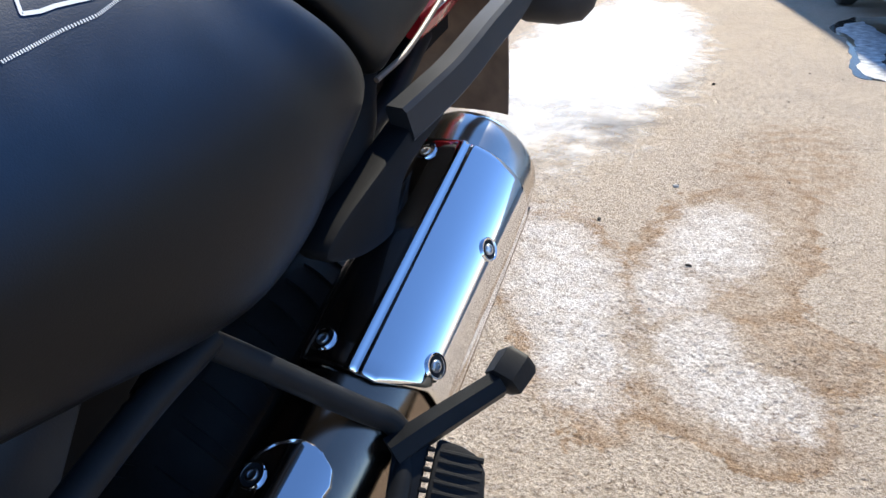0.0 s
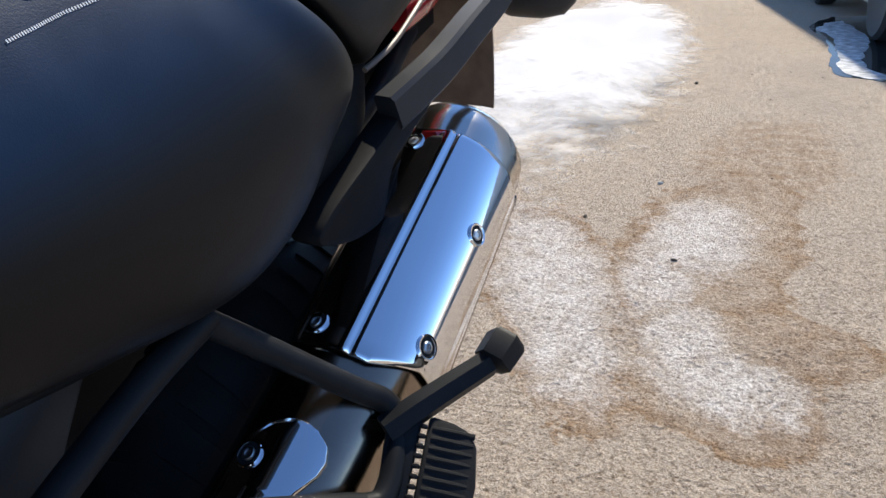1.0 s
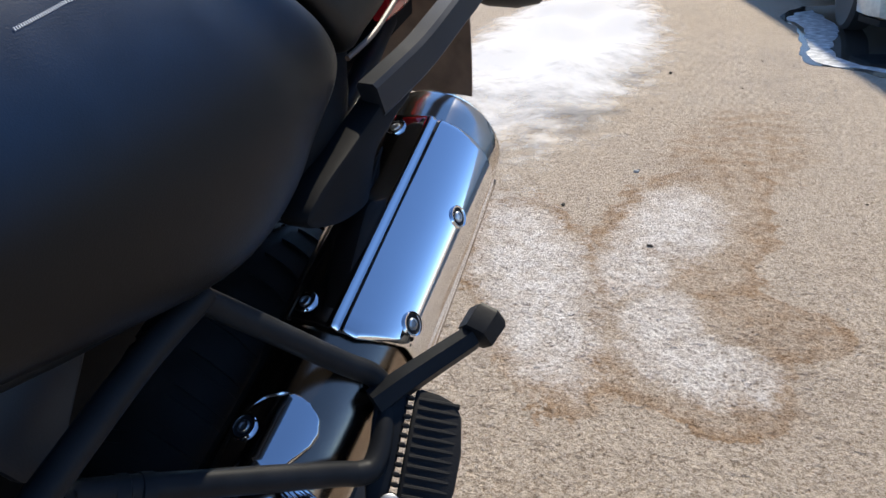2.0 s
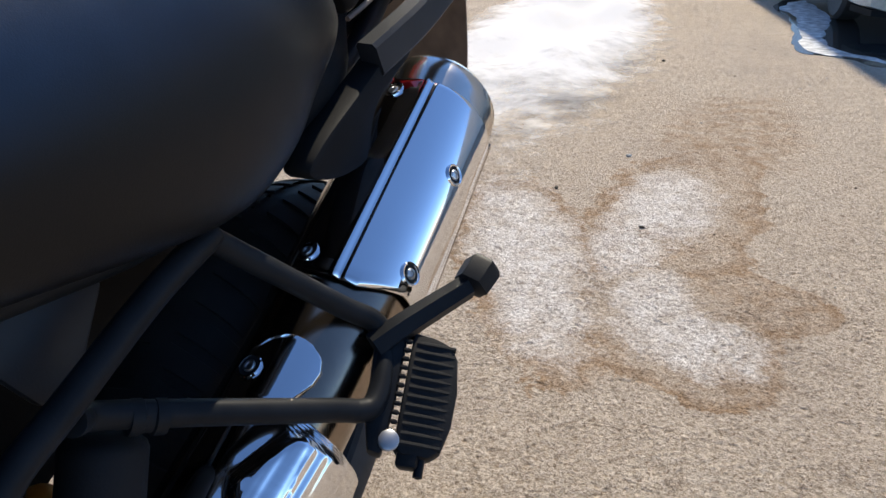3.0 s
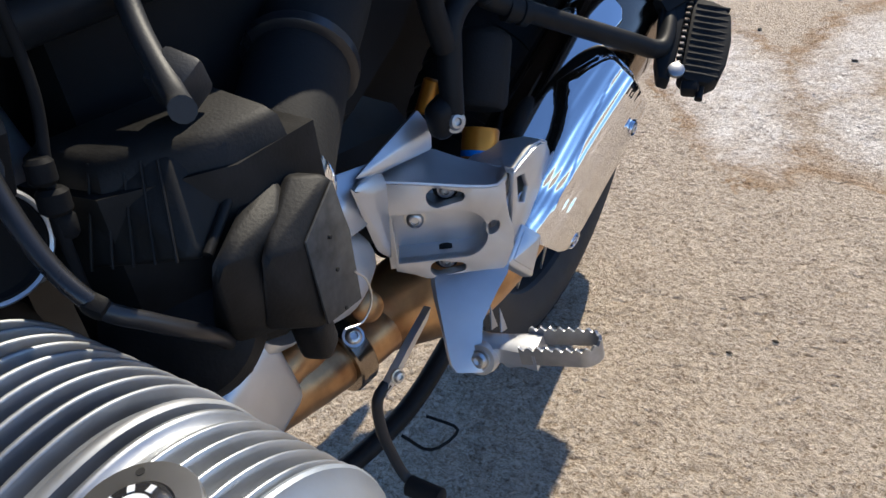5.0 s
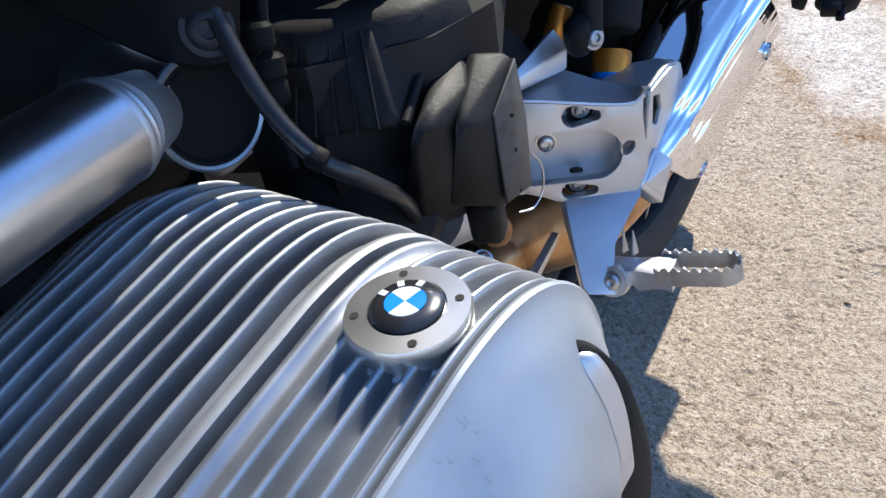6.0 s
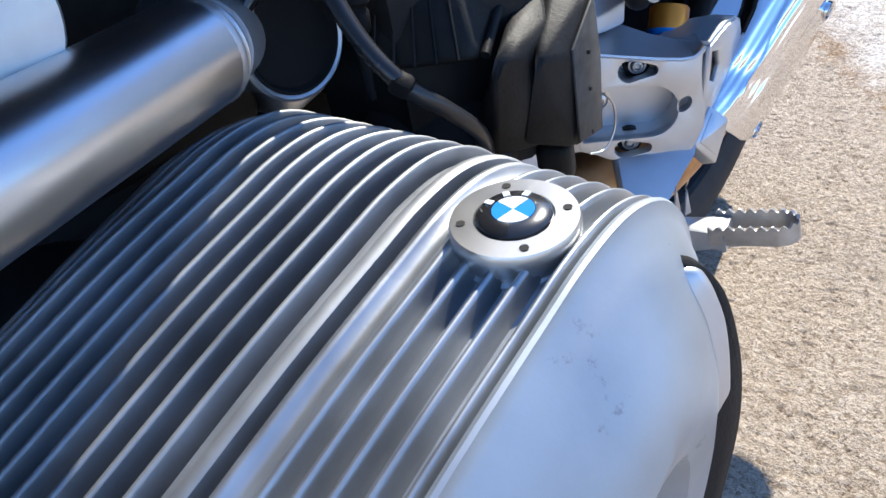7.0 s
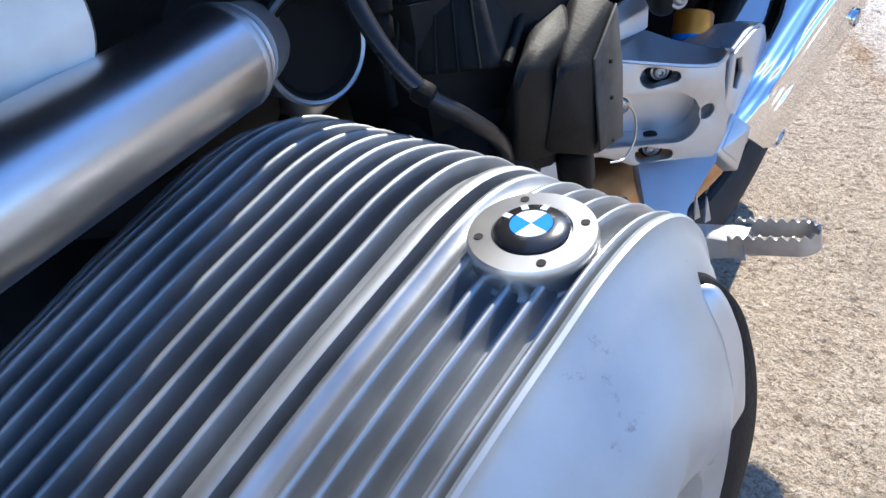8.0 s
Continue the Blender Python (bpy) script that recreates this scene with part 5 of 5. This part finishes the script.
part("engine_block", loft([[V(x, y, z) for x, z in ((0.1, zb), (0.13, zb + 0.04), (0.13, zt - 0.05), (0.09, zt), (-0.09, zt), (-0.13, zt - 0.05), (-0.13, zb + 0.04), (-0.1, zb))] for y, zb, zt in [(-1.14, 0.36, 0.62), (-1.1, 0.34, 0.64), (-0.8, 0.34, 0.64), (-0.76, 0.36, 0.6)]]), FIND, bike, "dark grey engine block")
gearbox = part("gearbox", loft([[V(x, y, z) for x, z in ((0.06, zb), (0.09, zb + 0.03), (0.095, zt - 0.04), (0.06, zt), (-0.06, zt), (-0.095, zt - 0.04), (-0.09, zb + 0.03), (-0.06, zb))] for y, zb, zt in [(-0.76, 0.36, 0.66), (-0.7, 0.37, 0.63), (-0.56, 0.4, 0.62), (-0.4, 0.43, 0.6), (-0.33, 0.45, 0.56)]]), FIND, bike, "grey alloy gearbox")
part("housing", tube([(0.125, -0.515, 0.49), (0.135, -0.56, 0.505), (0.14, -0.62, 0.53)], [0.028, 0.042, 0.044], 28), ALLOY, gearbox, "silver starter housing")
part("casting", rbox((0.04, 0.085, 0.1), pose(0.12, -0.655, 0.44, 12, 0, 8), 0.016, 3), ALLOY, gearbox)
part("casting", rbox((0.03, 0.05, 0.04), pose(0.125, -0.615, 0.485, -20, 0, 4), 0.012, 3), ALLOY, gearbox)
part("casting", rbox((0.05, 0.08, 0.1), pose(0.12, -0.72, 0.42, 20, 10, 0), 0.015, 3), ALLOY, gearbox)
part("casting", rbox((0.06, 0.05, 0.16), pose(0.09, -0.755, 0.70, 12, 0, 0), 0.012, 3), ALLOY, gearbox)

# throttle body with its black cover
throttle = part("throttle_body", loft([[V(x, y, z) for x, y in ((0.17, -0.77), (0.225, -0.765), (0.262, -0.715), (0.262, -0.66), (0.18, -0.65))] for z in (0.6, 0.61, 0.66, 0.702)]), DUSTB, bike, "black throttle body housing")
part("top", loft([[V(0.2 + (x - 0.2) * k, -0.70 + (y + 0.70) * k, z) for x, y in ((0.17, -0.765), (0.222, -0.76), (0.26, -0.714), (0.262, -0.68), (0.18, -0.66))] for z, k in ((0.702, 1.0), (0.713, 0.96), (0.718, 0.86))]), DUSTB, throttle)
part("servo_cover", hull([(0.288, -0.712, 0.66), (0.286, -0.708, 0.607), (0.28, -0.675, 0.681), (0.282, -0.669, 0.644), (0.279, -0.672, 0.597), (0.267, -0.691, 0.685), (0.283, -0.734, 0.666), (0.271, -0.734, 0.619), (0.25, -0.68, 0.6), (0.25, -0.68, 0.68)]), DUSTB, throttle, "flat black servo cover")
# dusty strip, its colour lightened as glancing sun would do
part("edge_strip", plate([(0.003, 0.002), (0.036, 0.019), (0.041, -0.016), (0.038, -0.057), (0.004, -0.049)], (0.2893, -0.7125, 0.66), (-0.16, 0.985, 0), (-0.02, 0, 1), -0.0015, 0.0005), DUSTY_LIT, throttle, "dusty side of the servo cover, coloured lighter for glancing sun")
part("wedge", hull([(0.252, -0.7, 0.686), (0.263, -0.692, 0.684), (0.276, -0.71, 0.676), (0.276, -0.715, 0.612), (0.258, -0.742, 0.612), (0.279, -0.737, 0.668), (0.275, -0.755, 0.673), (0.267, -0.737, 0.62), (0.267, -0.75, 0.634), (0.24, -0.7, 0.63), (0.245, -0.745, 0.62)]), DUSTB, throttle)
part("ribbed_block", hull([(0.21, -0.757, 0.715), (0.242, -0.735, 0.712), (0.262, -0.752, 0.672), (0.212, -0.775, 0.668), (0.239, -0.705, 0.711), (0.247, -0.695, 0.698), (0.246, -0.7, 0.69), (0.26, -0.745, 0.668), (0.205, -0.71, 0.71), (0.21, -0.72, 0.65)]), DUSTB, throttle)
for i in range(5):
    part("rib", tube([(0.2145 + 0.0062 * i, -0.7565 + 0.0044 * i, 0.7145 - 0.0006 * i), (0.217 + 0.0098 * i, -0.776 + 0.0046 * i, 0.669 + 0.0008 * i)], 0.0008, 8), DUSTB, throttle)
part("edge_hose", tube([(0.25, -0.699, 0.696), (0.256, -0.722, 0.684), (0.263, -0.746, 0.671)], 0.0026, 10), DUSTB, throttle)
part("wire_clip", tube([(0.29, -0.682, 0.628), (0.292, -0.676, 0.618), (0.292, -0.676, 0.604), (0.29, -0.684, 0.595), (0.287, -0.695, 0.597)], 0.0006, 8), BOLT, throttle)
for z in (0.66, 0.64, 0.615):
    part("screw", turned([(0.0012, -0.001), (0.0012, 0.0006), (0.0004, 0.0008)], (0.2868, -0.691, z - 0.006), (0.985, 0.16, 0), 10), SOOT_SHADE, throttle)
intake = part("intake_tube", tube([(0.228, -0.672, 0.655), (0.205, -0.63, 0.672), (0.178, -0.575, 0.696), (0.15, -0.51, 0.73), (0.13, -0.47, 0.77)], [0.034, 0.034, 0.034, 0.038, 0.04], 32), RUBBER, bike, "black rubber intake tube")
part("hose_ring", turned([(0.036, -0.006), (0.0395, -0.004), (0.0395, 0.004), (0.036, 0.006)], (0.178, -0.575, 0.696), (-0.41, 0.82, 0.36), 36), GLOSS, intake)
part("metal_ring", turned([(0.034, -0.006), (0.0355, -0.004), (0.0355, 0.006), (0.034, 0.007)], (0.224, -0.664, 0.6565), (-0.48, 0.82, 0.3), 36), CHROME, intake, "bright metal clamp")
part("round_housing", turned([(0.034, -0.03), (0.041, -0.018), (0.043, 0.0), (0.039, 0.01), (0.026, 0.016), (0.002, 0.018)], (0.226, -0.748, 0.62), (0.55, -0.62, 0.55), 40), DUSTB, bike, "round black housing")
part("hanging_block", rbox((0.02, 0.02, 0.03), pose(0.268, -0.70, 0.592, 10, 0, 20), 0.006, 3), DUSTB, bike)
# cables and hoses
hose = part("hose", tube([(0.2, -0.79, 0.80), (0.213, -0.797, 0.75), (0.238, -0.803, 0.705), (0.259, -0.8, 0.679), (0.267, -0.785, 0.662), (0.268, -0.765, 0.641), (0.255, -0.745, 0.615), (0.24, -0.73, 0.58)], 0.0042, 14), GLOSS, bike, "black rubber hose")
part("hose_clip", rbox((0.011, 0.009, 0.01), pose(0.259, -0.8, 0.6785, 20, 30, 20), 0.003), PLASTIC, hose)
cable = part("cable", tube([(0.212, -0.764, 0.8), (0.214, -0.766, 0.753), (0.217, -0.776, 0.72), (0.22, -0.782, 0.695), (0.222, -0.785, 0.66)], 0.0026, 10), PLASTIC, bike, "thin black cable")
for z, r in ((0.722, 0.006), (0.708, 0.007), (0.696, 0.0055)):
    part("connector", turned([(r * 0.7, -0.006), (r, -0.004), (r, 0.004), (r * 0.7, 0.006)], (0.2185, -0.779, z), (0.05, -0.15, -1), 14), PLASTIC, cable)
part("black_arm", bar([(0.1, -0.82, 0.78), (0.16, -0.81, 0.755), (0.2, -0.8, 0.738), (0.205, -0.785, 0.735)], 0.03, 0.04), PAINT, bike)
bolt(bike, (0.2165, -0.803, 0.733), (0.85, -0.45, 0.2), 0.0085, GREYP)
part("cable", tube([(0.27, -0.74, 0.74), (0.24, -0.72, 0.735), (0.2, -0.70, 0.76), (0.17, -0.68, 0.8)], 0.006, 12), GREYP, bike)
part("fitting", rbox((0.022, 0.022, 0.024), pose(0.225, -0.705, 0.735, 30, 20, 10), 0.004), GREYP, bike)

# gear lever, stand
gear = part("gear_lever", loft([[Vector(c) + V(0.004 * sx, 0, 0) + (V(0, 0.6, 0.8) * w * sy) for sx, sy in ((-1, -1), (1, -1), (1, 1), (-1, 1))] for c, w in [((0.17, -0.47, 0.41), 0.006), ((0.172, -0.51, 0.397), 0.008), ((0.175, -0.54, 0.389), 0.009), ((0.175, -0.556, 0.384), 0.006)]]), ALLOY, bike, "silver gear lever with a black rod")
part("rod", tube([(0.174, -0.55, 0.386), (0.173, -0.566, 0.376), (0.172, -0.567, 0.34), (0.172, -0.56, 0.3), (0.18, -0.557, 0.27), (0.2, -0.56, 0.262)], 0.0055, 14), GREYP, gear)
part("toe_rubber", turned([(0.008, -0.02), (0.0105, -0.018), (0.0105, 0.018), (0.008, 0.02)], (0.205, -0.56, 0.262), (1, 0, 0), 18), RUBBER, gear)
bolt(gear, (0.181, -0.541, 0.39), (0.95, -0.3, 0.2), 0.0055)
stand = part("centre_stand", tube([(0.1, -0.32, 0.25), (0.085, -0.43, 0.2), (0.055, -0.54, 0.18), (0.02, -0.62, 0.16)], 0.013, 16), PAINT, bike, "folded black centre stand")
part("stand_loop", tube([(0.07, -0.43, 0.15), (0.106, -0.42, 0.13), (0.12, -0.375, 0.13), (0.075, -0.38, 0.14)], 0.0022, 8, 4), PAINT, stand)
part("stand_foot", tube([(0.1, -0.32, 0.25), (0.11, -0.25, 0.3), (0.1, -0.2, 0.36)], 0.012, 14), PAINT, stand)
side_stand = part("side_stand", tube([(0.1, -0.75, 0.36), (0.2, -0.79, 0.2), (0.29, -0.82, 0.03), (0.305, -0.825, 0.006)], 0.012, 14), PAINT, bike, "black side stand")
part("foot_plate", rbox((0.06, 0.07, 0.008), pose(0.305, -0.825, 0.005), 0.002), PAINT, side_stand)
part("swingarm", tube([(0.06, -0.36, 0.42), (-0.04, -0.2, 0.37), (-0.05, 0.0, 0.32)], [0.04, 0.035, 0.045], 20), PAINT, bike, "black swingarm")
front_wheel = part("front_wheel", tube([(0.02 + 0 * k, -1.55 + 0.31 * math.cos(2 * math.pi * k / 24), 0.32 + 0.30 * math.sin(2 * math.pi * k / 24)) for k in range(25)], 0.05, 14, 2), TYRE, bike, "black front tyre")
part("fork", tube([(0.03, -1.53, 0.32), (0.03, -1.4, 0.7), (0.0, -1.28, 0.95)], 0.03, 16), PAINT, bike)

# ---- parked car ----
car = tagged(new("car"), "pale beige car parked on the yard", "car")
CM = Matrix.Translation((1.53, 5.45, 0)) @ Matrix.Rotation(radians(6), 4, "Z")


def cpt(x, y, z):
    return CM @ V(x, y, z)


def car_ring(y, pts):
    return [cpt(x, y, z) for x, z in pts] + [cpt(1.7 - x, y, z) for x, z in reversed(pts)]


part("body", loft([car_ring(y, [(x0 + 0.12, z0), (x0 + 0.02, z0 + 0.05), (x0, 0.5), (x0 + 0.03, z1 - 0.1), (x0 + 0.1, z1)]) for y, x0, z0, z1 in [(-0.02, 0.16, 0.24, 0.62), (0.06, 0.03, 0.2, 0.78), (0.2, 0.0, 0.2, 0.86), (1.2, 0.0, 0.2, 0.93), (3.2, 0.0, 0.2, 0.95), (4.0, 0.02, 0.22, 0.85), (4.15, 0.2, 0.3, 0.6)]]), BEIGE, car, "pale beige body")
part("bumper", loft([car_ring(y, [(x0 + 0.1, 0.17), (x0, 0.2), (x0 - 0.012, 0.33), (x0 + 0.03, 0.42)]) for y, x0 in [(-0.08, 0.2), (-0.05, 0.05), (0.05, -0.005), (0.3, -0.012), (0.36, 0.01)]]), BEIGE, car, "beige bumper")
part("lower_lip", loft([car_ring(y, [(x0 + 0.1, 0.12), (x0, 0.13), (x0, 0.172), (x0 + 0.1, 0.18)]) for y, x0 in [(-0.05, 0.2), (-0.02, 0.07), (0.3, 0.01)]]), PLASTIC, car)
part("cabin", loft([car_ring(y, [(0.08, 0.9), (0.1 + i, 1.1), (0.2 + i, z)]) for y, z, i in [(0.9, 1.0, 0.0), (1.6, 1.38, 0.04), (2.8, 1.42, 0.04), (3.9, 1.0, 0.02)]]), GLASSD, car, "dark glazed cabin")
part("roof", loft([car_ring(y, [(0.22, 1.36), (0.24, 1.42), (0.4, 1.45)]) for y in (1.55, 1.7, 2.7, 2.85)]), BEIGE, car)
for x in (0.1, 1.6):
    for y in (0.75, 3.25):
        w = part("wheel", turned([(0.2, -0.09), (0.28, -0.1), (0.31, -0.07), (0.315, 0.0), (0.31, 0.07), (0.28, 0.1), (0.2, 0.09)], cpt(x, y, 0.312), CM.to_3x3() @ V(1, 0, 0), 32), TYRE, car)
        part("rim", turned([(0.2, -0.085), (0.18, -0.08), (0.05, -0.075), (0.05, 0.075), (0.18, 0.08), (0.2, 0.085)], cpt(x, y, 0.312), CM.to_3x3() @ V(1, 0, 0), 24), ALLOY, w)
for x in (0.22, 1.48):
    part("headlight", turned([(0.1, -0.02), (0.1, 0.02), (0.06, 0.035), (0.01, 0.04)], cpt(x, 0.02, 0.62), CM.to_3x3() @ V(0, -1, 0.2), 24), WHITEP, car)
